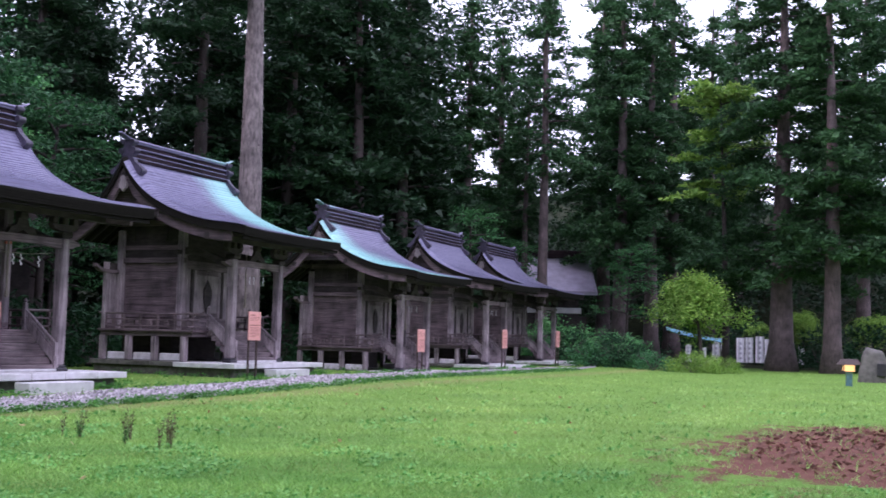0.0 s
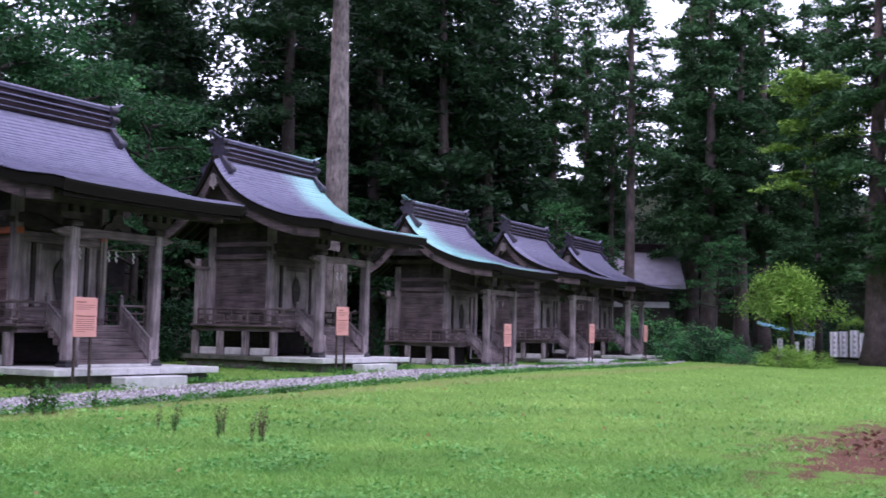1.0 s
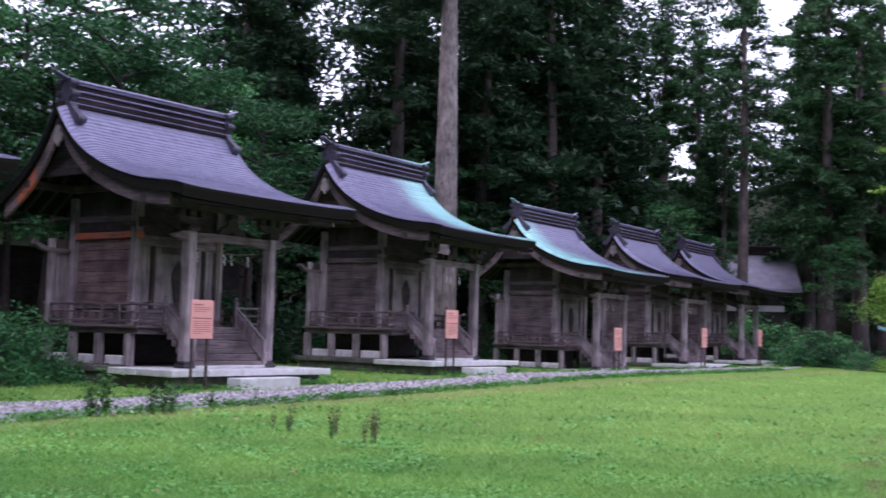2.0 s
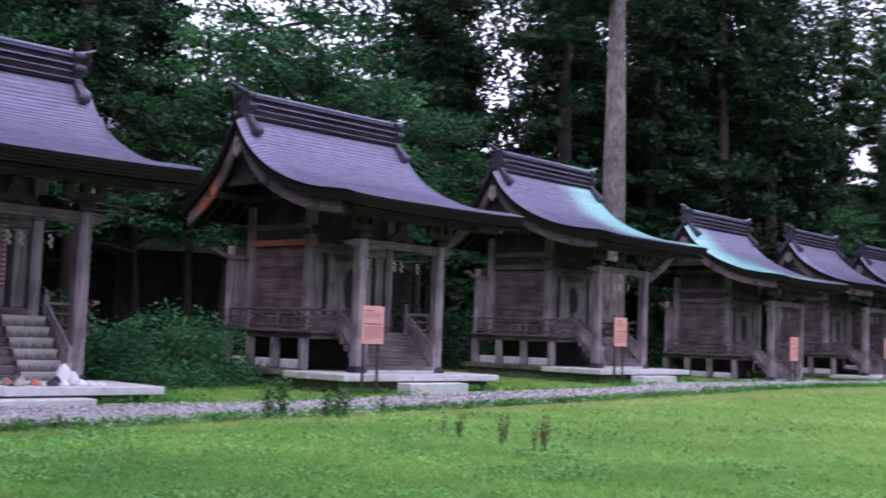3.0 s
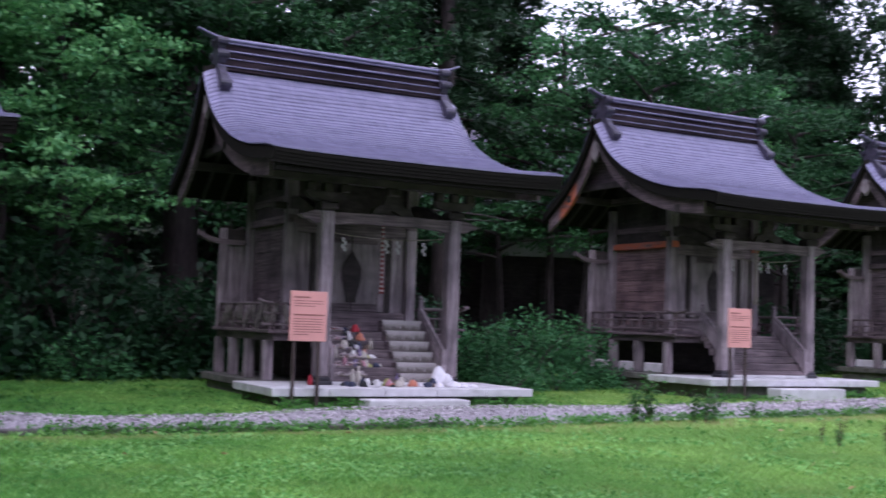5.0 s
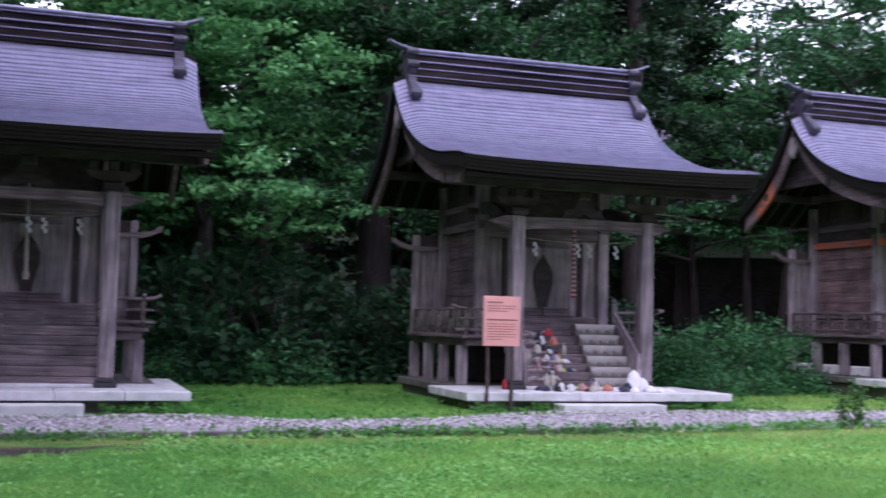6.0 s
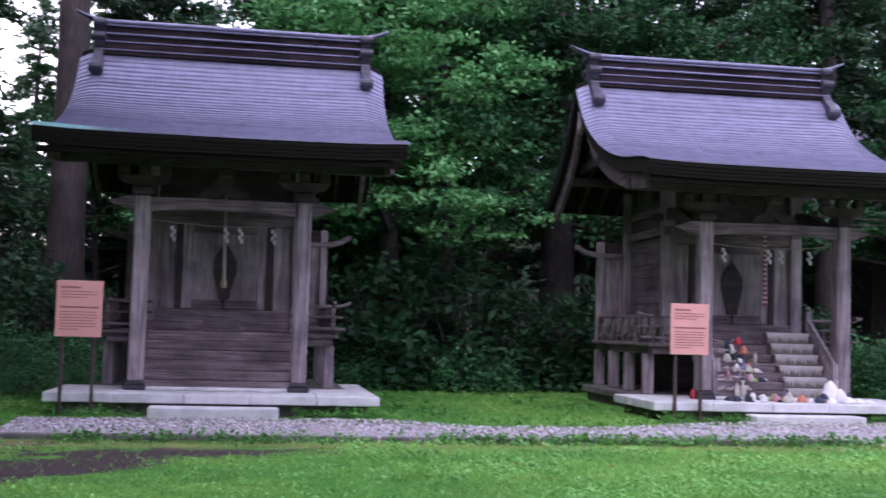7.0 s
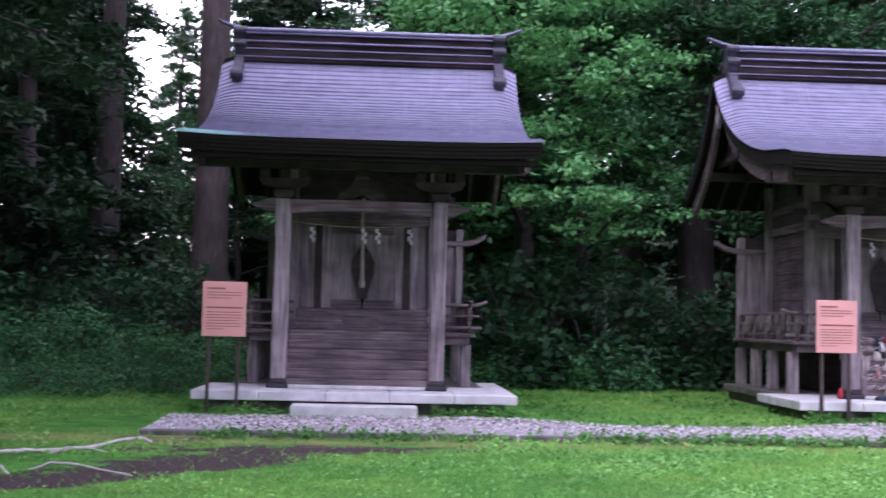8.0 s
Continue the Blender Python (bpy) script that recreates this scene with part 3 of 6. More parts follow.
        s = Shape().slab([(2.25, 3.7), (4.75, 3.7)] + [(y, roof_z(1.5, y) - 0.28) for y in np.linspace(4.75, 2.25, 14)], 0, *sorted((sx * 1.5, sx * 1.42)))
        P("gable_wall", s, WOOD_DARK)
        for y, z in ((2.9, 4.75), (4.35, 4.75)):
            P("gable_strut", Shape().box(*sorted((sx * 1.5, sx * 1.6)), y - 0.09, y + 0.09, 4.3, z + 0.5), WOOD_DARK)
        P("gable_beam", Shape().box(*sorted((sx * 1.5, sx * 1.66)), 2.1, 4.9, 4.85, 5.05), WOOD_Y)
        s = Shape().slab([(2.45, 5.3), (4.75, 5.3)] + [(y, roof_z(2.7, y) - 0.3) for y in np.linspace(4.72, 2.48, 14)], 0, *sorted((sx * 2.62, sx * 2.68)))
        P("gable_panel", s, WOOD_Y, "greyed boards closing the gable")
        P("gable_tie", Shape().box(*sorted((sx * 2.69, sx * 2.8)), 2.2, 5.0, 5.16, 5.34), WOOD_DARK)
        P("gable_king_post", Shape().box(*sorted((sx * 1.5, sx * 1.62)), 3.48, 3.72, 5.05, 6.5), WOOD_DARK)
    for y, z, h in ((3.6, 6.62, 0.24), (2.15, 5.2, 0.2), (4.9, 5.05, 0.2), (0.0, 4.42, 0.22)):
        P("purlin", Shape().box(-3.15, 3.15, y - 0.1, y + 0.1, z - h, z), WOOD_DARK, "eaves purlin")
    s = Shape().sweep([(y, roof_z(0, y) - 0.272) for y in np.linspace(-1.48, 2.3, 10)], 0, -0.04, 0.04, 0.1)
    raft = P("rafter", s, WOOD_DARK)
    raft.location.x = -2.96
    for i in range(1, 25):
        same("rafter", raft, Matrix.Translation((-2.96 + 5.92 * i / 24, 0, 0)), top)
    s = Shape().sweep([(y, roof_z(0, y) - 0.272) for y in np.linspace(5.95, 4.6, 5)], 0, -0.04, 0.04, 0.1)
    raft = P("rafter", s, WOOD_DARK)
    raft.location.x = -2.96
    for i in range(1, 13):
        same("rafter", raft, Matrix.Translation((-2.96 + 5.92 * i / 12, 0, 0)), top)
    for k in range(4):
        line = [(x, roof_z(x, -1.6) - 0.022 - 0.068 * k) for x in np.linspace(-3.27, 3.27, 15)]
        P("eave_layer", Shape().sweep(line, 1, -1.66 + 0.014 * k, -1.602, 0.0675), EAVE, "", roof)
    # timber batten in the eave's near-black, so it sinks into the shade
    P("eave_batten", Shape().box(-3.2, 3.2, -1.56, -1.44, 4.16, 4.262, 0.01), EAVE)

    # front pillars, tie beam, brackets
    for sx in (-1, 1):
        pil = P("pillar", Shape().box(sx * 1.5 - 0.145, sx * 1.5 + 0.145, -0.145, 0.145, 0.16, 3.62, 0.03), WOOD_Z, "square chamfered pillar bleached pale grey")
        s = Shape().box(sx * 1.5 - 0.21, sx * 1.5 + 0.21, -0.21, 0.21, 0.0, 0.09, 0.02).box(sx * 1.5 - 0.17, sx * 1.5 + 0.17, -0.17, 0.17, 0.09, 0.16, 0.02)
        P("pillar_shoe", s, IRON, "black metal pillar shoe", pil)
        out = [(sx * 1.645, 3.34), (sx * 1.645, 3.6), (sx * 1.8, 3.6), (sx * 1.95, 3.55), (sx * 2.1, 3.5), (sx * 2.04, 3.44), (sx * 1.9, 3.42), (sx * 1.8, 3.35)]
        P("beam_nose", Shape().slab(out, 1, -0.09, 0.09), WOOD_X, "carved beam end")
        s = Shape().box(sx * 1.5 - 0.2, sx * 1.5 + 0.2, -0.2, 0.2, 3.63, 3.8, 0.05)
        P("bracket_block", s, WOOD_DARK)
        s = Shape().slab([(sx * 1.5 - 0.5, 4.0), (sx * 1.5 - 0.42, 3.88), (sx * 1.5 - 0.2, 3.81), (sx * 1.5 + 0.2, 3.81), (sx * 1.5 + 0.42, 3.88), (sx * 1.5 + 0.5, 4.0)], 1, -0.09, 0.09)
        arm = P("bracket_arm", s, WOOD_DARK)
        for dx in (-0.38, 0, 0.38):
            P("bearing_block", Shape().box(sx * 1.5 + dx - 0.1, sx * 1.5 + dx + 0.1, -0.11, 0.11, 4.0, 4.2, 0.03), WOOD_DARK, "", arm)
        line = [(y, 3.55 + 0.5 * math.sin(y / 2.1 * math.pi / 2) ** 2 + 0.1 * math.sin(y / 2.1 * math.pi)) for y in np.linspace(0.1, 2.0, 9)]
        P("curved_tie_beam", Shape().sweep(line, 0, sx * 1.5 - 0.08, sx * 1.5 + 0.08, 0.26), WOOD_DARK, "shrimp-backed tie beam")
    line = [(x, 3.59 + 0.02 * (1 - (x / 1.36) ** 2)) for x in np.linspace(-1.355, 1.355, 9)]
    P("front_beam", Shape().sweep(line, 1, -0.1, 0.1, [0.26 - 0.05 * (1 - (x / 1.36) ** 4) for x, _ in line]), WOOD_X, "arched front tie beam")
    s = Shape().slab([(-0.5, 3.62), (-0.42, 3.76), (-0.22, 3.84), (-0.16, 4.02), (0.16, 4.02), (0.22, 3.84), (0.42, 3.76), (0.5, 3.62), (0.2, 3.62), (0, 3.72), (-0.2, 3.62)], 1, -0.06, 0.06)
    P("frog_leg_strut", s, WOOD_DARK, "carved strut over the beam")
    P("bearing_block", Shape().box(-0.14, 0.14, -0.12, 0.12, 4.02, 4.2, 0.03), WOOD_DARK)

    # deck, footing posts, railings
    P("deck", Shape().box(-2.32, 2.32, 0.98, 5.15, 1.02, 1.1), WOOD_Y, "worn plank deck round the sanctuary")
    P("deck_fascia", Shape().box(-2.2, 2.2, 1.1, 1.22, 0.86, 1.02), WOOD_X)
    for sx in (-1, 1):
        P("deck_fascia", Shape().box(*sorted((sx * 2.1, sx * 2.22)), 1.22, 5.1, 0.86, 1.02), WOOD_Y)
        for y in (1.45, 2.7, 3.85, 5.0):
            P("deck_post", Shape().box(sx * 2.16 - 0.105, sx * 2.16 + 0.105, y - 0.105, y + 0.105, 0.0, 0.86, 0.015), WOOD_Z)
        for a, b in ((1.6, 2.55), (2.85, 3.7), (4.0, 4.85)):
            P("footing_block", Shape().box(*sorted((sx * 1.95, sx * 2.1)), a, b, 0.0, 0.27, 0.03), CONCRETE, "bleached low footing block")
        x = sx * 2.2
        P("railing", Shape().tube([(x, 0.6, 1.74), (x, 0.75, 1.68), (x, 0.95, 1.655), (x, 5.0, 1.655), (x, 5.2, 1.68)], 0.035, 8), WOOD_Y, "low railing with an upswept top rail")
        P("middle_rail", Shape().box(x - 0.03, x + 0.03, 0.8, 5.1, 1.42, 1.47), WOOD_Y)
        P("bottom_rail", Shape().box(x - 0.04, x + 0.04, 0.8, 5.1, 1.18, 1.24), WOOD_Y)
        for y in (1.08, 1.85, 2.6, 3.35, 4.1, 4.9):
            P("rail_strut", Shape().box(x - 0.045, x + 0.045, y - 0.045, y + 0.045, 1.1, 1.63), WOOD_Y)
        for y in (1.45, 2.2, 2.95, 3.7, 4.5):
            P("rail_block", Shape().box(x - 0.05, x + 0.05, y - 0.09, y + 0.09, 1.24, 1.42), WOOD_Y)
        P("railing", Shape().tube([(sx * 1.34, 1.06, 1.655), (sx * 2.2, 1.06, 1.655), (sx * 2.4, 1.06, 1.68), (sx * 2.55, 1.06, 1.74)], 0.035, 8), WOOD_X)
        P("middle_rail", Shape().box(*sorted((sx * 1.34, sx * 2.4)), 1.03, 1.09, 1.42, 1.47), WOOD_X)
        P("bottom_rail", Shape().box(*sorted((sx * 1.34, sx * 2.45)), 1.02, 1.1, 1.18, 1.24), WOOD_X)
        # stair sides
        P("newel_post", Shape().box(sx * 1.3 - 0.06, sx * 1.3 + 0.06, 1.0, 1.12, 1.1, 1.85).tube([(sx * 1.3, 1.06, 1.85), (sx * 1.3, 1.06, 1.9), (sx * 1.3, 1.06, 1.97)], [0.04, 0.07, 0.02], 8), WOOD_Z)
        P("newel_post", Shape().box(sx * 1.3 - 0.055, sx * 1.3 + 0.055, -0.17, -0.06, 0.0, 0.78), WOOD_Z)
        P("stair_string", Shape().sweep([(-0.2, 0.42), (0.98, 1.5)], 0, sx * 1.3 - 0.045, sx * 1.3 + 0.045, 0.3), WOOD_Z, "sloping stair side board")
        P("stair_rail", Shape().sweep([(-0.12, 0.78), (1.04, 1.7)], 0, sx * 1.3 - 0.035, sx * 1.3 + 0.035, 0.09), WOOD_Z)
        P("stair_rail", Shape().sweep([(-0.12, 0.6), (1.04, 1.58)], 0, sx * 1.3 - 0.03, sx * 1.3 + 0.03, 0.07), WOOD_Z)
        # wing screen
        P("wing_post", Shape().box(sx * 2.2 - 0.08, sx * 2.2 + 0.08, 4.88, 5.04, 1.1, 3.5), WOOD_Z)
        P("wing_panel", Shape().box(*sorted((sx * 1.64, sx * 2.12)), 4.93, 4.98, 1.3, 3.1), WOOD_Z)
        P("wing_rail", Shape().box(*sorted((sx * 1.64, sx * 2.12)), 4.9, 5.02, 1.1, 1.3), WOOD_X)
        line = [(sx * 1.6, 3.22), (sx * 2.1, 3.22), (sx * 2.4, 3.24), (sx * 2.62, 3.3), (sx * 2.82, 3.42)]
        P("wing_cap", Shape().sweep(line, 1, 4.86, 5.06, 0.12), WOOD_X, "upswept cap board")
        P("wing_lattice", Shape().box(*sorted((sx * 1.64, sx * 2.12)), 4.94, 4.97, 3.22, 3.48), WOOD_DARK)

    # stairs
    for k in range(6):
        P("stair_step", Shape().box(-1.4, 1.4, -0.12 + 0.19 * k, 0.1 + 0.19 * k, 0.183 * k + 0.003, 0.183 * (k + 1), 0.014), WOOD_X, "solid timber stair step")

    # sanctuary body
    for x in (-1.5, 1.5):
        for y in (2.15, 4.85):
            P("body_post", Shape().box(x - 0.13, x + 0.13, y - 0.13, y + 0.13, 0.9, 4.7, 0.02), WOOD_Z)
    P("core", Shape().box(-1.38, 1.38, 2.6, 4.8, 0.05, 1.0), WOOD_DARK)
    for sx in (-1, 1):
        a, b = sorted((sx * 1.43, sx * 1.47))
        for i in range(6):
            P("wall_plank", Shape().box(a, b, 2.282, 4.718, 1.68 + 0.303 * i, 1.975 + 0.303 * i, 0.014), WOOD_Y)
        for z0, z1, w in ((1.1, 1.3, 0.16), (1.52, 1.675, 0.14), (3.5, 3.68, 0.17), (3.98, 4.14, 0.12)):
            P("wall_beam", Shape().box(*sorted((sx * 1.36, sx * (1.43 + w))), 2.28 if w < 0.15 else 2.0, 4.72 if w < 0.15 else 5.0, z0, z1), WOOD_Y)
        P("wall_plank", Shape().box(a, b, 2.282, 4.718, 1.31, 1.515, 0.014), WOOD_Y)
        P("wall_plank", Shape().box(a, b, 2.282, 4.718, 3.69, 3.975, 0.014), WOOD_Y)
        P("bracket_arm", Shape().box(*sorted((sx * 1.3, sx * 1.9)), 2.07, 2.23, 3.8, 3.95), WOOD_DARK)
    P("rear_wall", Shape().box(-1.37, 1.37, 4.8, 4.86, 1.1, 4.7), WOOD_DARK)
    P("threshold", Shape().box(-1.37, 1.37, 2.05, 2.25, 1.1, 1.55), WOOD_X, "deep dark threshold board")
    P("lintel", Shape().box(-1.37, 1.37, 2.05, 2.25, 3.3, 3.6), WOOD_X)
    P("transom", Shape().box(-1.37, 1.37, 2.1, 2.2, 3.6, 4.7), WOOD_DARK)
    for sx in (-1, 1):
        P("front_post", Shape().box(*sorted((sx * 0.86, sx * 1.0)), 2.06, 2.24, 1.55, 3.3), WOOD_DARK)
        P("front_panel", Shape().box(*sorted((sx * 1.0, sx * 1.37)), 2.13, 2.18, 1.55, 3.3), WOOD_Z)
        d = P("door_leaf", Shape().box(*sorted((sx * 0.012, sx * 0.855)), 2.12, 2.17, 1.56, 3.29), WOOD_PALE, "pale boarded door leaf")
        P("door_stile", Shape().box(*sorted((sx * 0.66, sx * 0.855)), 2.098, 2.118, 1.56, 3.29, 0.006), WOOD_Z, "", d)
        P("door_rail", Shape().box(*sorted((sx * 0.02, sx * 0.655)), 2.098, 2.118, 1.56, 1.74, 0.006), WOOD_X, "", d)
        P("door_rail", Shape().box(*sorted((sx * 0.02, sx * 0.655)), 2.098, 2.118, 3.12, 3.29, 0.006), WOOD_X, "", d)
    half = [(0.0, 2.95), (0.06, 2.85), (0.16, 2.72), (0.24, 2.55), (0.24, 2.3), (0.17, 2.05), (0.12, 1.85), (0.12, 1.76)]
    P("door_plaque", Shape().slab([(a, z) for a, z in half] + [(-a, z) for a, z in half[:0:-1]], 1, 2.06, 2.094), WOOD_DARK, "dark pointed ornament on the doors")

    # sacred rope with paper streamers, bell rope
    line = [(x, 0.3, 3.22 - 0.1 * (1 - (x / 1.45) ** 2)) for x in np.linspace(-1.4, 1.4, 13)]
    rope = P("straw_rope", Shape().tube(line, 0.011, 6), ROPE, "thin straw rope between the pillars")
    for x in (-0.95, 0.05, 0.32, 0.95):
        s = Shape()
        for k in range(4):
            dx = 0.022 * (1 if k % 2 else -1)
            s.box(x + dx - 0.027, x + dx + 0.027, 0.285 + 0.006 * k, 0.289 + 0.006 * k, 3.02 - 0.07 * k, 3.1 - 0.07 * k, 0.001)
        P("paper_streamer", s, PAPER, "white zigzag paper streamer", rope)
    s = Shape().tube([(0.02, 0.45, 3.9), (0.02, 0.45, 3.0), (0.03, 0.45, 2.1)], [0.025, 0.03, 0.035], 8).tube([(0.03, 0.45, 2.1), (0.03, 0.45, 2.05), (0.03, 0.45, 1.95)], [0.05, 0.06, 0.05], 8)
    P("bell_rope", s, ROPE, "hanging pale bell rope")
    return top


SHRINES = [  # x, y, z, turn, scale
    (0.3, 22.14, 0.24, -2.72, 1.0), (11.45, 21.72, 0.245, -3.08, 1.0), (23.14, 22.11, 0.444, -2.4, 1.0), (35.42, 22.76, 0.57, -0.2, 1.0),
    (47.35, 21.98, 0.11, 0.03, 0.94), (58.27, 22.22, 0.28, 0.67, 0.94), (69.2, 22.9, 0.37, 1.13, 0.94)]
SIGN_AT = [(-2.35, -1.5, 0.0), (-2.3, -1.3, -0.06), (-2.24, -1.4, -0.17), (-2.2, -1.45, -0.17), (-2.35, -1.5, -0.08), (-2.45, -1.5, -0.08), (-2.45, -1.5, -0.08)]
LABELS = ["small weathered wooden shrine with violet-grey copper roof, verdigris at one eave", "weathered wooden shrine with offerings heaped on its stairs",
          "weathered wooden shrine with traces of red paint under the gable", "weathered wooden shrine with a broad blue-green verdigris patch on its roof",
          "weathered wooden shrine with turquoise verdigris along its roof verge", "weathered grey wooden shrine with curved violet-grey copper roof",
          "weathered grey wooden shrine standing last in the row by shrubs"]


def placed(i):
    x, y, z, h, sc = SHRINES[i]
    return pose(x, y, z, 0, 0, h) @ Matrix.Scale(sc, 4)


def repaint(ob, mat):
    ob.material_slots[0].link = "OBJECT"
    ob.material_slots[0].material = mat


first = make_shrine()
shrines = [first] + [copy_thing(first, placed(i).normalized()) for i in range(1, 7)]
for i, sh in enumerate(shrines):
    sh.matrix_basis = placed(i)
    tagged(sh, LABELS[i], "shrine", "row of shrines")
for i, mat in ((0, ROOF_A), (3, ROOF_D), (4, ROOF_E)):
    for o in shrines[i].children_recursive:
        if o.name.startswith(("roof_course", "ridge_cap")):
            repaint(o, mat)
boards = [o for o in shrines[2].children if o.name.startswith("bargeboard")]
for o in shrines[2].children_recursive:
    if o.name.startswith("wall_plank"):
        repaint(o, WOOD_ROSE)
    if o.name.startswith(("wall_plank", "wall_beam")) and 3.3 < o.data.vertices[0].co.z < 3.95:
        repaint(o, WOOD_RED)
for o in boards:
    if max(v.co.y for v in o.data.vertices) > 5:
        repaint(o, WOOD_GABLE_RED)
for o in [c for c in shrines[0].children if c.name.startswith(("newel_post", "stair_rail", "stair_string"))]:
    bpy.data.objects.remove(o)
for o in [c for sh in shrines[:2] for c in sh.children if c.name.startswith("footing_block")]:
    bpy.data.objects.remove(o)
for o in shrines[1].children:
    if o.name.startswith("bell_rope"):
        repaint(o, ROPE_RED)
        o["label"] = "hanging red and white bell cord"


# ---- platforms, steps and signs ----
def make_platform(i):
    x, y, z, h, sc = SHRINES[i]
    drop = z - ground_z(x, y) + 0.1
    top = new("stone_platform")
    edges = [-2.95, -1.75, -0.55, 0.62, 1.8, 2.95]
    for a, b in zip(edges, edges[1:]):
        part("slab", Shape().box(a + 0.004, b - 0.004, -1.2, 0.2, -0.17, 0.0, 0.015), STONE, top)
    part("slab", Shape().box(-2.95, -1.0, 0.208, 1.3, -0.17, -0.002, 0.015), STONE, top)
    part("slab", Shape().box(-0.992, 0.992, 0.208, 1.3, -0.17, -0.002, 0.015), STONE, top)
    part("slab", Shape().box(1.0, 2.95, 0.208, 1.3, -0.17, -0.002, 0.015), STONE, top)
    if i == 0:
        part("slab", Shape().box(2.508, 2.95, 1.308, 3.3, -0.17, -0.002, 0.015), STONE, top)
    part("slab", Shape().box(-1.3, 1.3, -0.2, -0.125, 0.002, 0.07, 0.012), STONE, top, "pale sill under the stairs")
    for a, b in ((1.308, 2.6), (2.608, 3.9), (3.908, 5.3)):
        part("slab", Shape().box(-2.5, 2.5, a, b, -0.17, -0.002, 0.02), STONE_DARK, top, "dark rear plinth")
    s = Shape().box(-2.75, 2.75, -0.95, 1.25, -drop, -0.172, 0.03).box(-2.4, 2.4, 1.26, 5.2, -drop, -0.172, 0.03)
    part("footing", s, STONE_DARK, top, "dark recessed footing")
    top.matrix_basis = placed(i)
    return tagged(top, "pale cut-stone platform slab under the shrine", "platform", "stone platforms")


def make_step(i):
    x, y, z, h, sc = SHRINES[i]
    top = part("stone_step", Shape().box(-1.12, 1.12, -1.72, -1.21, -0.62, -0.2, 0.02), STONE)
    top.matrix_basis = placed(i)
    return tagged(top, "long pale stone step before the platform", "step", "stone steps")


def make_sign():
    top = new("information_sign")
    board = part("board", Shape().box(-0.385, 0.385, -0.02, 0.02, 1.35, 2.32, 0.006), SIGN_PINK, top, "salmon-pink panel with printed lines")
    for sx in (-1, 1):
        part("post", Shape().box(sx * 0.26 - 0.03, sx * 0.26 + 0.03, 0.021, 0.08, -0.3, 2.2, 0.005), SIGN_POST, top, "dark square post")
    rows = [(2.2, 0.16, 0.028), (2.13, 0.3, 0.013), (2.08, 0.3, 0.013), (2.03, 0.22, 0.013), (1.86, 0.32, 0.028), (1.78, 0.3, 0.013), (1.73, 0.31, 0.013),
            (1.68, 0.31, 0.013), (1.63, 0.28, 0.013), (1.58, 0.3, 0.013), (1.53, 0.3, 0.013), (1.48, 0.16, 0.013)]
    for z, w, h in rows:
        x0 = -0.31 if w < 0.31 else -0.32
        part("text_bar", Shape().box(x0, x0 + 2 * w, -0.026, -0.0215, z - h / 2, z + h / 2, 0.001), SIGN_INK, board)
    return tagged(top, "salmon-pink information sign on two dark posts", "sign", "information signs")


first_sign = make_sign()
for i in range(7):
    make_platform(i)
    make_step(i)
    x, y, z, h, sc = SHRINES[i]
    p = placed(i) @ Vector((*SIGN_AT[i][:2], 0))
    g = z - 0.38 + SIGN_AT[i][2]
    m = pose(p.x, p.y, g, 0, 0, h + 2)
    if i == 0:
        first_sign.matrix_basis = m
    else:
        copy_thing(first_sign, m)

# ---- plants ----
rng = np.random.default_rng(7)


def unit(v):
    return v / np.maximum(np.linalg.norm(v, axis=-1, keepdims=True), 1e-6)


def leaf_quads(centres, spread, per, length, width, lie=(0, 0, 0), flat=1.0, tri=False):
    """Kite-shaped leaves scattered round centres; lie bends their direction, flat squeezes the scatter upright."""
    c = np.repeat(np.asarray(centres), per, axis=0)
    n = len(c)
    off = rng.normal(0, 1, (n, 3)) * np.array([1, 1, flat]) * spread
    p = c + off
    d = unit(rng.normal(0, 1, (n, 3)) * np.array([1, 1, 0.5]) + np.array(lie) + 0.6 * unit(off))
    s = unit(np.cross(d, rng.normal(0, 1, (n, 3)) * np.array([0.5, 0.5, 1.2])))
    k = rng.uniform(0.6, 1.3, (n, 1))
    L, W = length * k, width * k
    if tri:
        return np.stack([p - d * L / 2 + s * W / 2, p - d * L / 2 - s * W / 2, p + d * L / 2], axis=1)
    return np.stack([p - d * L / 2, p + s * W / 2 - d * L * 0.05, p + d * L / 2, p - s * W / 2 - d * L * 0.05], axis=1)


def limb(base, az, length, rise, droop, n=6):
    t = np.linspace(0, 1, n)
    r = length * t
    return np.stack([base[0] + r * math.cos(az), base[1] + r * math.sin(az), base[2] + rise * r - droop * length * t * t], axis=1)


def trunk_shape(h, r0, r1, sway=0.3, flare=1.5, seg=14):
    ph = rng.uniform(0, 6.28)
    path, rad = [], []
    for i in range(seg + 1):
        k = i / seg
        path.append((sway * math.sin(k * 3 + ph) * k, sway * math.cos(k * 2.3 + ph) * k, -0.4 + k * (h + 0.4)))
        rad.append((r0 * (1 - k) + r1 * k) * (1 + (flare - 1) * math.exp(-k * h / 0.9)))
    return Shape().tube(path, rad, 14), path


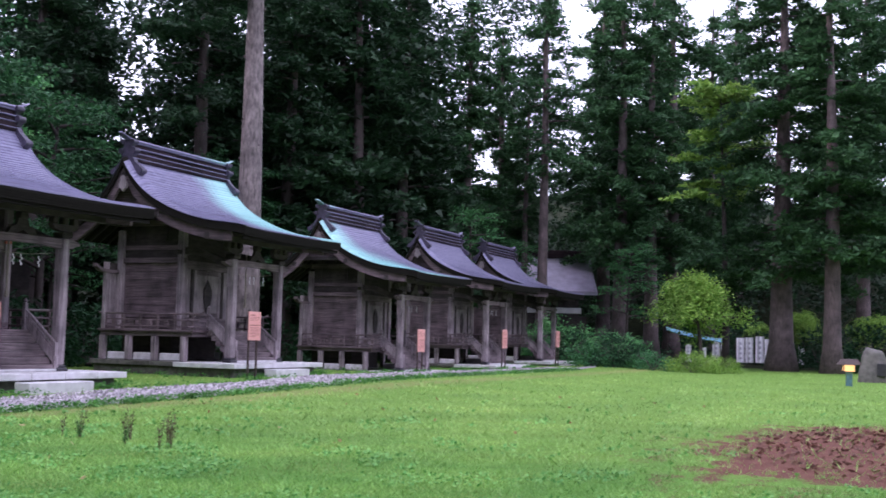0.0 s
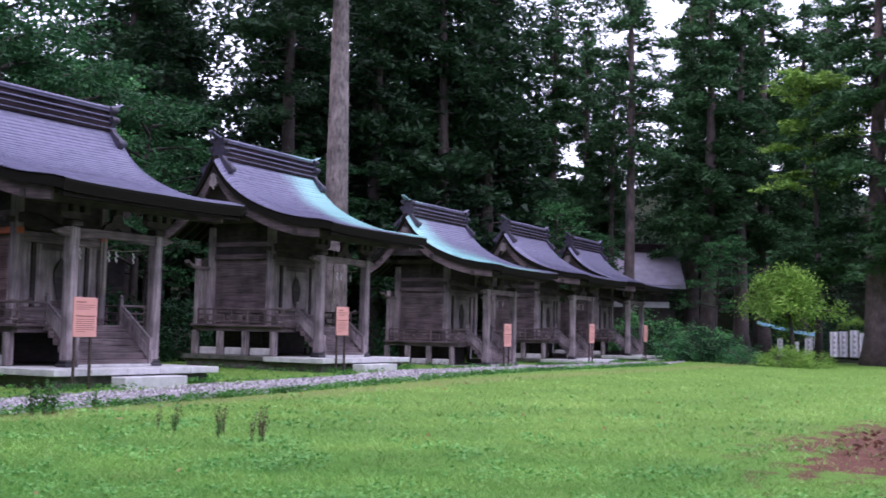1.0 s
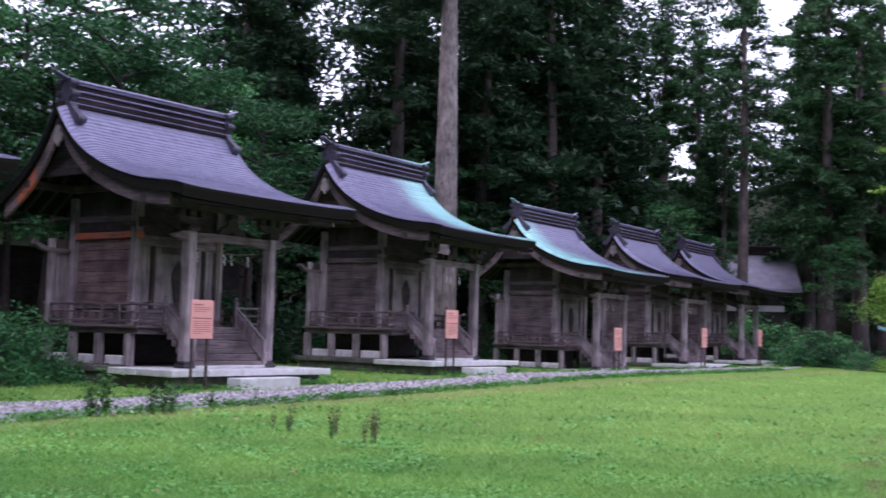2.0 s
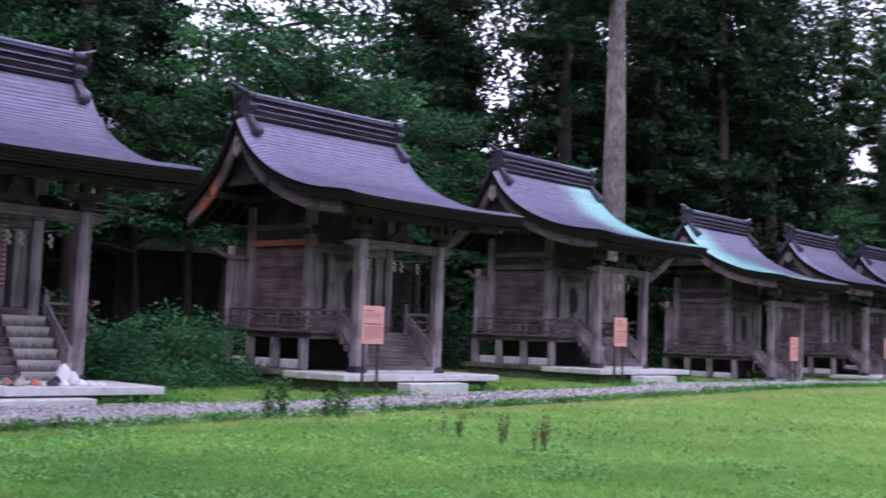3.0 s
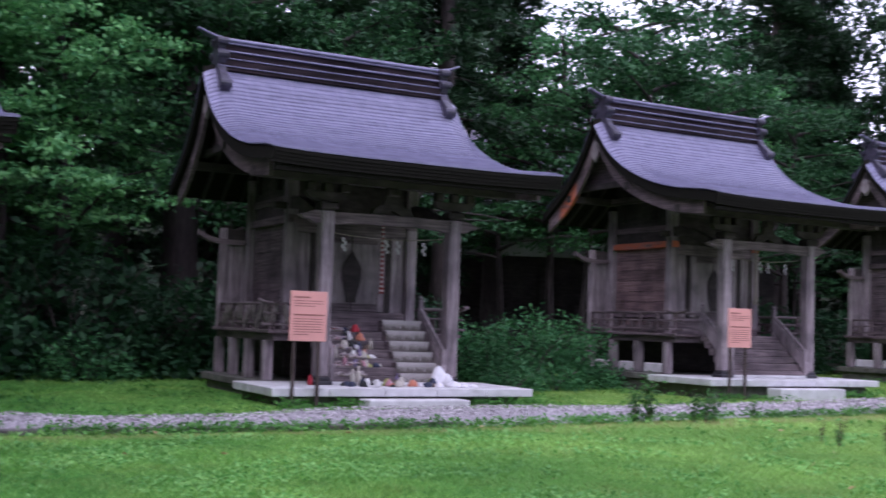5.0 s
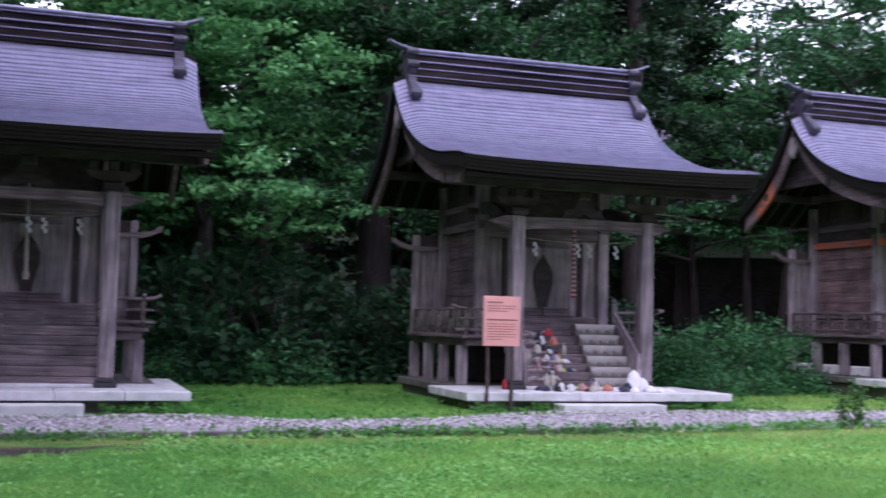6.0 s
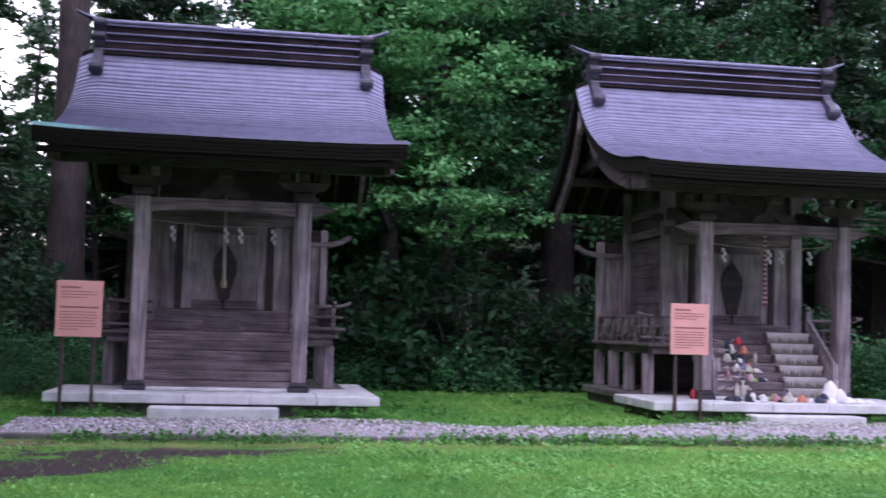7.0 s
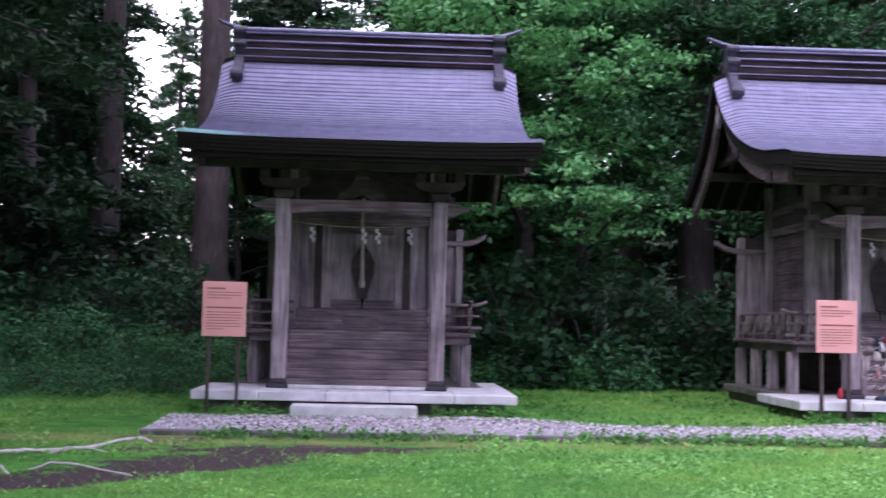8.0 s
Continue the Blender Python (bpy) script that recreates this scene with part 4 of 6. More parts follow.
def make_cedar(h, low, r0, reach, density, mat, bark, leaf=0.34, per=13, name="cedar_tree", z_top=None):
    """A tall conifer: straight trunk, short drooping limbs, tufted sprays."""
    top = new(name)
    s, path = trunk_shape(h, r0, 0.06, 0.25)
    tips, sh = [], s
    z = low
    while z < h - 0.5:
        k = (z - low) / (h - low)
        for _ in range(2 if rng.random() < density else 1):
            ln = reach * (1 - k) ** 0.6 * rng.uniform(0.55, 1.1) * min(1.0, 0.45 + 2.5 * k + 0.3)
            az = rng.uniform(0, 6.28)
            b = limb((np.interp(z, [p[2] for p in path], [p[0] for p in path]), np.interp(z, [p[2] for p in path], [p[1] for p in path]), z), az, ln, rng.uniform(-0.05, 0.25), rng.uniform(0.15, 0.4))
            sh.tube([tuple(p) for p in b], [0.07, 0.06, 0.045, 0.035, 0.02, 0.008], 5, False)
            m = max(2, int(ln * 2.6))
            for t in np.linspace(0.3, 1.0, m):
                q = np.array([np.interp(t, np.linspace(0, 1, 6), b[:, a]) for a in range(3)])
                w = 0.5 * ln * t * (1.15 - t)
                for _ in range(2):
                    side = rng.uniform(-1, 1) * w
                    tips.append(q + np.array([-math.sin(az) * side, math.cos(az) * side, rng.uniform(-0.35, 0.1)]))
        z += rng.uniform(0.34, 0.66) / max(0.5, density)
    part("trunk", sh, bark, top, "", True)
    quads("crown", leaf_quads(tips, 0.3, per, leaf, leaf * 0.42, (0, 0, -0.1), 0.5, True), mat, top, 3)
    return top


def make_broadleaf(h, low, r0, reach, mat, leaf=0.2, clumps=260, per=34, name="broadleaf_tree", flat=0.28):
    """A deciduous tree: forking limbs and flat layers of leaves."""
    top = new(name)
    s, path = trunk_shape(h * 0.85, r0, 0.05, 0.5, 1.3, 10)
    sh, tips = s, []
    n = 22
    for i in range(n):
        z = low + (h - low) * (i / n) * 0.9
        k = i / n
        ln = reach * (1 - 0.55 * k) * rng.uniform(0.6, 1.1)
        az = i * 2.4 + rng.uniform(-0.4, 0.4)
        x, y = (np.interp(z, [p[2] for p in path], [p[a] for p in path]) for a in (0, 1))
        b = limb((x, y, min(z, h * 0.83)), az, ln, rng.uniform(0.15, 0.55), rng.uniform(0.1, 0.4))
        sh.tube([tuple(p) for p in b], [0.09, 0.07, 0.055, 0.04, 0.025, 0.01], 5, False)
        for _ in range(max(3, clumps // n)):
            t = rng.uniform(0.25, 1.05)
            q = np.array([np.interp(t, np.linspace(0, 1, 6), b[:, a]) for a in range(3)])
            side = rng.normal(0, 0.33) * ln * t
            tips.append(q + np.array([-math.sin(az) * side, math.cos(az) * side, rng.normal(0, 0.25)]))
    part("trunk", sh, BARK_DARK, top, "", True)
    quads("crown", leaf_quads(tips, 0.32, per, leaf, leaf * 0.58, (0, 0, -0.3), flat), mat, top)
    return top


def make_shrub(r, h, mat, leaf=0.11, count=3600, name="shrub"):
    top = new(name)
    sh = Shape()
    for i in range(9):
        az = i * 0.7
        sh.tube([(0, 0, -0.1), (0.3 * r * math.cos(az), 0.3 * r * math.sin(az), h * 0.4), (0.75 * r * math.cos(az), 0.75 * r * math.sin(az), h * 0.75)], [0.03, 0.02, 0.006], 5, False)
    part("stem", sh, BARK, top)
    d = unit(rng.normal(0, 1, (90, 3)))
    d[:, 2] = np.abs(d[:, 2])
    lump = rng.uniform(0.7, 1.05, (90, 1))
    c = d * lump * np.array([r, r, h]) * 0.92
    c = np.concatenate([c, c[:40] * np.array([1.05, 1.05, 0.35])])
    quads("crown", leaf_quads(c, 0.2, count // 130, leaf, leaf * 0.5, (0, 0, 0.1), 0.8), mat, top)
    return top


def set_at(ob, az, dist, turn=0.0, scale=1.0, sink=0.0):
    p = bearing(az, dist)
    ob.matrix_basis = pose(p.x, p.y, ground_z(p.x, p.y) - sink, 0, 0, turn) @ Matrix.Scale(scale, 4)
    return ob


def grove(protos, spots, label, category, group):
    """Spots: kind, bearing, distance, scale. The first of each kind is the built one."""
    used = set()
    for k, az, dist, sc in spots:
        ob = protos[k] if k not in used else copy_thing(protos[k], Matrix.Identity(4))
        used.add(k)
        set_at(ob, az, dist, rng.uniform(0, 360), sc * (rng.uniform(0.8, 1.15) if category == "shrub" else 1.0))
        tagged(ob, label, category, group)


cedars = {
    "full": make_cedar(21.5, 2.5, 0.42, 4.2, 1.15, CEDAR, BARK_DARK, 0.39, 21),
    "high": make_cedar(24, 8.5, 0.5, 4.4, 1.1, CEDAR, BARK_DARK, 0.38, 24),
    "pole": make_cedar(30, 13.0, 0.42, 4.0, 0.8, CEDAR_LIGHT, BARK, 0.36, 26),
    "open": make_cedar(30, 7.5, 0.58, 4.8, 0.95, CEDAR_LIGHT, BARK, 0.44, 22),
    "near": make_cedar(27, 5.6, 0.6, 6.4, 1.25, CEDAR, BARK_DARK, 0.2, 42),
    "mast": make_cedar(31, 15, 0.46, 3.6, 0.8, CEDAR, BARK_DARK, 0.3, 26),
    "grand": make_cedar(32, 6.5, 0.85, 7.5, 1.1, CEDAR_LIGHT, BARK, 0.44, 20)}
# Cedars left of bearing -20 are out of view, added to shade the left.
grove(cedars, [
    ("full", -18.5, 42, 1.0), ("full", -23, 34, 1.0), ("high", -21.5, 23, 1.0), ("full", -25, 27, 1.0), ("full", -29, 30, 1.0), ("full", -36, 28, 1.0), ("high", -45, 27, 1.0), ("full", -55, 30, 1.0),  ("full", -15.0, 36, 0.95), ("mast", -11.4, 39, 1.1), ("mast", -6.4, 36, 1.3), ("full", -15.5, 52, 1.1), ("open", -8.0, 80, 0.75), ("full", -1.5, 52, 1.0), ("full", -3.4, 47, 1.0), ("high", -13.6, 44, 1.0), ("full", -12.3, 46, 0.85),
    ("full", 3.0, 50, 1.0), ("full", 7.0, 46, 1.05), ("full", 11.5, 47, 1.1), ("high", 14.5, 42, 1.0), ("high", 17.6, 37, 1.25), ("full", 20.5, 46, 1.1),
    ("full", 24.0, 44, 1.0), ("full", 27.5, 47, 1.1), ("high", 30.5, 41, 1.0), ("high", 33.0, 52, 1.0), ("high", 46.5, 62, 1.1), ("high", 48.2, 66, 1.0), ("full", 48.4, 74, 1.35), ("high", 54.4, 60, 1.1), ("high", 54.6, 66, 1.0),
    ("full", 59.0, 70, 1.2), ("full", 61.2, 76, 1.25), ("full", 63.2, 79, 1.3), ("full", 65.2, 86, 1.3), ("high", 60.35, 70, 1.0), ("full", 64.2, 90, 1.3), ("full", 57.8, 80, 1.2),
    ("open", 67.5, 88, 0.95), ("open", 69.3, 96, 0.95), ("pole", 70.5, 92, 0.8), ("pole", 71.35, 86, 1.1), ("open", 75.2, 90, 1.1), ("open", 76.75, 92, 1.05), ("open", 79.5, 105, 1.05),
    ("grand", 82.9, 80, 1.0), ("near", -33.5, 24, 0.95), ("near", -26.5, 20, 1.0), ("near", -43, 16, 1.0), ("near", -60, 19, 1.0), ("near", -76, 11, 1.0), ("near", -105, 13, 1.0), ("high", -25, 13, 1.2), ("high", -36, 10.5, 1.2), ("high", -30, 19, 1.2), ("full", -38.0, 25.0, 0.9), ("open", 85.2, 76, 1.0), ("open", 88.0, 82, 1.05), ("open", 91.0, 75, 1.0), ("open", 80.8, 118, 1.1), ("open", 73.4, 118, 0.62), ("open", 86.6, 98, 1.1), ("open", 74.4, 102, 1.2), ("open", 77.7, 98, 1.2), ("full", 58.6, 63, 1.2), ("full", 62.1, 67, 1.25), ("full", 64.4, 73, 1.3)],
    "tall dark cedar with straight trunk and drooping sprays", "tree", "cedars round the clearing")
bare_cedar = make_cedar(34, 17, 0.66, 4.0, 1.0, CEDAR, BARK_PALE, 0.36, 26)
set_at(bare_cedar, 56.76, 52, 40)
stub = part("branch_stub", Shape().tube([(0, 0, 0), (0.1, 0, -0.03)], [0.1, 0.05], 7), BARK, bare_cedar, "dark stub of a lost branch")
for i in range(24):
    a, z = i * 137.5, 3.0 + i * 0.58
    m = pose(0, 0, z, 0, 0, a) @ Matrix.Translation((0.6 * (1 - z / 40), 0, 0))
    if i == 0:
        stub.matrix_basis = m
    else:
        same("branch_stub", stub, m)
tagged(bare_cedar, "tall cedar with thick pale bare trunk behind the shrines", "tree", "cedars round the clearing")

broad = {
    "big": make_broadleaf(14, 3.2, 0.32, 5.2, BROAD, 0.19, 330, 76),
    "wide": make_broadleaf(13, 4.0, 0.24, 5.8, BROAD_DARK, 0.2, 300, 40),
    "thin": make_broadleaf(12, 4.2, 0.16, 4.4, BROAD_MID, 0.19, 170, 30)}
grove(broad, [
    ("big", 8.9, 34.5, 1.2), ("big", 6.0, 36, 0.95), ("wide", 11.8, 35, 0.95), ("wide", 4.0, 38, 1.05), ("wide", -1.0, 41, 1.0), ("thin", 0.8, 36.5, 1.0), ("wide", 22.0, 38, 1.0), ("wide", 26.0, 37, 1.0),
    ("thin", 37.4, 44, 1.0), ("thin", 33.5, 47, 1.0), ("wide", 41.2, 43, 1.05), ("wide", 44.6, 46, 1.0), ("thin", 40.0, 50, 1.2), ("wide", 47.2, 52, 1.0), ("big", 43.0, 55, 1.05), ("thin", 47.6, 56, 0.8),
    ("wide", 58.5, 66, 0.8), ("thin", 60.8, 70, 0.7), ("thin", 36.0, 46, 1.25), ("wide", 38.6, 49, 1.3), ("wide", 55.5, 60, 0.9), ("thin", 68.0, 80, 1.0), ("thin", 70.3, 88, 0.85), ("thin", 75.6, 86, 0.8), ("wide", 31.0, 50, 1.1), ("wide", 18.8, 44, 1.0), ("wide", -8.9, 50, 0.66), ("wide", -4.9, 42, 0.75), ("big", 11.8, 34.5, 1.0), ("wide", 19.6, 36.5, 1.05)],
    "broad-leaved tree with layered green foliage behind the shrines", "tree", "broad-leaved trees")
maple = make_broadleaf(6.2, 2.9, 0.16, 3.2, LIME, 0.2, 420, 40, "maple_tree", 0.85)
set_at(maple, 79.15, 75, 0, 0.97)
tagged(maple, "small round yellow-green maple at the lawn's edge", "tree")
for az, dist, sc in ((83.9, 97, 0.7), (87.0, 94, 0.65), (82.0, 103, 0.55)):
    tagged(set_at(copy_thing(maple, Matrix.Identity(4)), az, dist, az * 9, sc), "small yellow-green maple in the shade of cedars", "tree", "small maples")
tall_lime = make_broadleaf(26, 13.0, 0.3, 4.8, LIME, 0.4, 260, 34)
set_at(tall_lime, 80.3, 84, 0, 0.9)
tagged(tall_lime, "sunlit yellow-green tree among dark cedars", "tree", "broad-leaved trees")


def far_woods():
    """The closed edge of the forest, with the gaps through which the sky shows."""
    pts = []
    for az in np.arange(-34, 106, 0.35):
        for _ in range(15 if 44 < az < 62 else 10 if az < 62 or az > 82 else 17):
            a = az + rng.uniform(-0.3, 0.3)
            dist = rng.uniform(66, 104) if a < 66 else rng.uniform(108, 140)
            lim = 18.0
            if -10.7 < a < -7.4:
                lim = 8.0
            elif 50.4 < a < 51.2:
                lim = 14.0
            elif 35 < a < 40.5:
                lim = 12.0
            elif 71.2 < a < 75.0:
                lim = 11.3
            elif 52 < a < 68:
                lim = 21.0
            elif a > 75 or -4 < a < 5:
                lim = 14.2
            el = -1.0 + (lim + 1) * rng.random() ** 1.25
            p = bearing(a, dist)
            pts.append((p.x, p.y, max(1.55 + dist * math.tan(radians(el)) + 0.3 * rng.normal(), ground_z(p.x, p.y) + rng.uniform(0.2, 3.0))))
    # unseen ring added behind the viewer; closes the clearing and blocks low sky light
    ring = -len(pts)
    for az in np.arange(106, 326, 0.9):
        for _ in range(9):
            dist = rng.uniform(42, 62)
            el = -1.0 + 30 * rng.random() ** 1.1
            p = bearing(az + rng.uniform(-0.6, 0.6), dist)
            pts.append((p.x, p.y, 1.55 + dist * math.tan(radians(el))))
    ring += len(pts)
    front = len(pts) - ring
    near = leaf_quads(np.array(pts[:front]), 1.2, 64, 0.5, 0.34, (0, 0, -0.2), 0.55, True)
    back = leaf_quads(np.array(pts[front:]), 1.3, 34, 1.0, 0.6, (0, 0, -0.2), 0.6, True)
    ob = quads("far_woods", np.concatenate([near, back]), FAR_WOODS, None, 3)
    tagged(ob, "dense dark forest edge, with an unseen added ring behind the viewer", "woods", kind="stuff")


far_woods()

# The dark kind has shade in its leaf colour and fills the gaps.
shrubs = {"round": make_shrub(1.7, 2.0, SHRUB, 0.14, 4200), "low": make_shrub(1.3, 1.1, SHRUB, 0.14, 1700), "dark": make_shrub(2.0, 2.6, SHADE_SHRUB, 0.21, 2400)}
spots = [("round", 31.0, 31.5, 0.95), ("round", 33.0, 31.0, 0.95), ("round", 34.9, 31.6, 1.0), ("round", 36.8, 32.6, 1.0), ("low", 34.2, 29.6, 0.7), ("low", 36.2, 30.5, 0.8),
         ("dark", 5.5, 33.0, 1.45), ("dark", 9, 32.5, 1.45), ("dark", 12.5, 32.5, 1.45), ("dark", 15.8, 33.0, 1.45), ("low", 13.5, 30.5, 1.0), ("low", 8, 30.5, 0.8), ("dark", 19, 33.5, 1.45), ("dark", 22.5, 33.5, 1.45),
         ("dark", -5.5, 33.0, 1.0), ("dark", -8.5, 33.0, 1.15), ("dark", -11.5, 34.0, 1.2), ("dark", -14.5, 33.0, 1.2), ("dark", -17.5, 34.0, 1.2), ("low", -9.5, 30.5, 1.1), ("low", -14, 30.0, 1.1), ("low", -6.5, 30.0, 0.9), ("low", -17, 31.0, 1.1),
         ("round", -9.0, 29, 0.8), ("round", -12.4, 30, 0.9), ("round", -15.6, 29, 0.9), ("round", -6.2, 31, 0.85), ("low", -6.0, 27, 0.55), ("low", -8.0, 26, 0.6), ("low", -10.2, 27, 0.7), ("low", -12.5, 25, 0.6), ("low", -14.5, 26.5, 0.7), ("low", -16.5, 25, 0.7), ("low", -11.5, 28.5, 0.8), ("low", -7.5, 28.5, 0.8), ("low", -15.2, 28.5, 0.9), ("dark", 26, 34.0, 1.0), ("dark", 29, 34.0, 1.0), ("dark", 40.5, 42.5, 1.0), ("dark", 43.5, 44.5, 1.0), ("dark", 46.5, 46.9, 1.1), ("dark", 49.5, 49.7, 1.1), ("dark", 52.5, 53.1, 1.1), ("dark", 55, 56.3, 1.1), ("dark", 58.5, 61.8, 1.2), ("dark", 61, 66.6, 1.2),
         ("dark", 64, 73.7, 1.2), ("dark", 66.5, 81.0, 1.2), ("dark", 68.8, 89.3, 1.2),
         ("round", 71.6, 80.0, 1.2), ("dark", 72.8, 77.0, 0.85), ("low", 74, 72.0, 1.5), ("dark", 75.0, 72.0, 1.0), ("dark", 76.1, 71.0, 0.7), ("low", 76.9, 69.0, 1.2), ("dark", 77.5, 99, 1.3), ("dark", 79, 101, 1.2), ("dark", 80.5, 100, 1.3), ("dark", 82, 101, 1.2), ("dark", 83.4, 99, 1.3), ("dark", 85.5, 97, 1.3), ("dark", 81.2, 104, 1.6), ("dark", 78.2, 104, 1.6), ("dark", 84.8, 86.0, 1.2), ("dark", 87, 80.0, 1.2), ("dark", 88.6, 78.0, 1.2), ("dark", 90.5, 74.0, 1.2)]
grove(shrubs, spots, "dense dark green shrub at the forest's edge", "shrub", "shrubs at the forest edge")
tall_shrub = make_shrub(2.1, 3.0, BROAD, 0.2, 3600)
for i, (az, dist, sc) in enumerate([(71.9, 82, 1.2), (73.2, 80, 0.95), (74.6, 77, 0.85), (75.8, 74, 0.75)]):
    ob = tall_shrub if i == 0 else copy_thing(tall_shrub, Matrix.Identity(4))
    tagged(set_at(ob, az, dist, i * 70, sc), "tall leafy green shrub past the last shrine", "shrub", "tall shrubs")
lime_shrub = make_shrub(2.0, 1.3, LIME, 0.16, 3600)
set_at(lime_shrub, 78.8, 68, 0, 0.9)
tagged(lime_shrub, "low bright green shrub by the lawn", "shrub")
set_at(tagged(copy_thing(lime_shrub, Matrix.Identity(4)), "low bright green shrub by the lawn", "shrub"), 80.0, 69, 80, 0.75)


# ---- grass, ground cover, gravel stones ----
def blades(x, y, h, w, lean=0.5):
    n = len(x)
    z = np.array([ground_z(a, b) for a, b in zip(x, y)])
    base = np.stack([x, y, z - 0.01], 1)
    a = rng.uniform(0, 6.28, n)
    s = np.stack([np.cos(a), np.sin(a), np.zeros(n)], 1) * (w / 2)[:, None]
    tip = base + np.stack([rng.normal(0, lean, n) * h, rng.normal(0, lean, n) * h, h], 1)
    return np.stack([base - s, base + s, tip], 1)


def make_grass():
    n = 230000
    az = np.radians(rng.uniform(-18, 93, n))
    d = 1 / rng.uniform(1 / 75, 1 / 8.0, n)
    x, y = d * np.sin(az), d * np.cos(az)
    near = np.array([path_near(v) for v in x]) if n else 0
    ok = (y < near - 0.05 + rng.normal(0, 0.12, n)) | ((x < -4.5) & (y < 28))
    far = np.array([path_far(v) for v in x])
    ok |= (y > far + rng.normal(0.05, 0.08, n)) & (y < 31) & (rng.random(n) < 0.9)
    for i in range(7):
        sx, sy, _, _, sc = SHRINES[i]
        ok &= ~((np.abs(x - sx) < 3.0 * sc) & (y > sy - 1.7 * sc) & (y < sy + 5.4 * sc))
    x, y, d = x[ok], y[ok], d[ok]
    keep = ((x > 2.0) | (y > 17) | (rng.random(len(x)) < 0.35)) & np.array([not bare(a, b) or rng.random() < 0.14 for a, b in zip(x, y)]) & ((np.abs(y - 15.9) > 0.6) | (rng.random(len(x)) < 0.6))
    x, y, d = x[keep], y[keep], d[keep]
    k = np.clip(d / 12, 0.8, 3.0)
    tuft = np.array([noise.noise(Vector((a * 1.3, b * 1.3, 2))) for a, b in zip(x, y)])
    h = 0.055 * rng.uniform(0.4, 1.5, len(x)) * k ** 0.35 * (1 + 0.8 * np.maximum(tuft, -0.5))
    w = 0.014 * rng.uniform(0.6, 1.4, len(x)) * k
    tagged(quads("grass", blades(x, y, h, w, 0.95), GRASS, None, 3), "short green grass of the lawn", "grass", kind="stuff")
    # clover and other small leaves lying in the turf
    n = 110000
    az, d = np.radians(rng.uniform(-18, 93, n)), 1 / rng.uniform(1 / 30, 1 / 8.0, n)
    x, y = d * np.sin(az), d * np.cos(az)
    near = np.array([path_near(v) for v in x])
    patch = np.array([noise.noise(Vector((a * 0.7, b * 0.7, 9))) + 0.6 * noise.noise(Vector((a * 3.1, b * 3.1, 5))) for a, b in zip(x, y)])
    ok = (patch > 0.05 + np.maximum(0, x - 4) * 0.02) & ((y < near - 0.25) | ((x < -3.2) & (y < 22)))
    x, y, d = x[ok], y[ok], d[ok]
    ok = ((x > 1.6) | (rng.random(len(x)) < 0.22)) & np.array([not bare(a, b) for a, b in zip(x, y)])
    x, y, d = x[ok], y[ok], d[ok]
    c = np.array([(a, b, ground_z(a, b)) for a, b in zip(x, y)])
    c[:, 2] += rng.uniform(0.02, 0.075, len(x))
    q = leaf_quads(c, 0.002, 1, 0.045, 0.034, (0, 0, 0.15), 0.2)
    q = c[:, None] + (q - c[:, None]) * np.clip(d / 12, 0.8, 2.0)[:, None, None]
    tagged(quads("clover", q, leaf_mat("clover_leaves", (0.12, 0.34, 0.085), (0.27, 0.52, 0.16))), "small clover leaves in the lawn", "clover", kind="stuff")
    # leafy weeds along the path's edges and the platforms
    c = []
    for _ in range(1500):
        v = -2 + 62 * rng.random() ** 1.3
        if v < 3.2 and rng.random() < 0.72:
            continue
        c.append((v, path_near(v) - (0.14 + 0.2 * rng.random() if v < 2.8 else 0) - abs(rng.normal(0, 0.16))))
    for _ in range(420):
        v = -2 + 62 * rng.random() ** 1.2
        w = path_far(v) + rng.normal(0.05, 0.14)
        if all(abs(v - sh[0]) > 1.45 * sh[4] for sh in SHRINES):
            c.append((v, w))
    for i in range(7):
        sx, sy, sz, _, sc = SHRINES[i]
        for _ in range(34):
            u = rng.uniform(1.35, 2.9)
            c.append((sx + u * sc, sy - (1.25 + abs(rng.normal(0, 0.15))) * sc))
        for _ in range(20):
            c.append((sx + rng.uniform(-2.9, -1.3) * sc, sy - (1.2 + abs(rng.normal(0, 0.12))) * sc))
        for _ in range(30):
            c.append((sx + rng.uniform(3.0, 4.5) * sc, sy + rng.uniform(-1.5, 4) * sc))
            c.append((sx - rng.uniform(2.7, 4.5) * sc, sy + rng.uniform(-1, 4) * sc))
    c = np.array([(a, b, ground_z(a, b) + rng.uniform(0.02, 0.13)) for a, b in c])
    ob = quads("weeds", leaf_quads(c, 0.08, 16, 0.07, 0.04, (0, 0, 0.25), 0.45), leaf_mat("weed_leaves", (0.045, 0.16, 0.035), (0.13, 0.34, 0.07)))
    tagged(ob, "low leafy weeds along path and platforms", "weeds", kind="stuff")


make_grass()


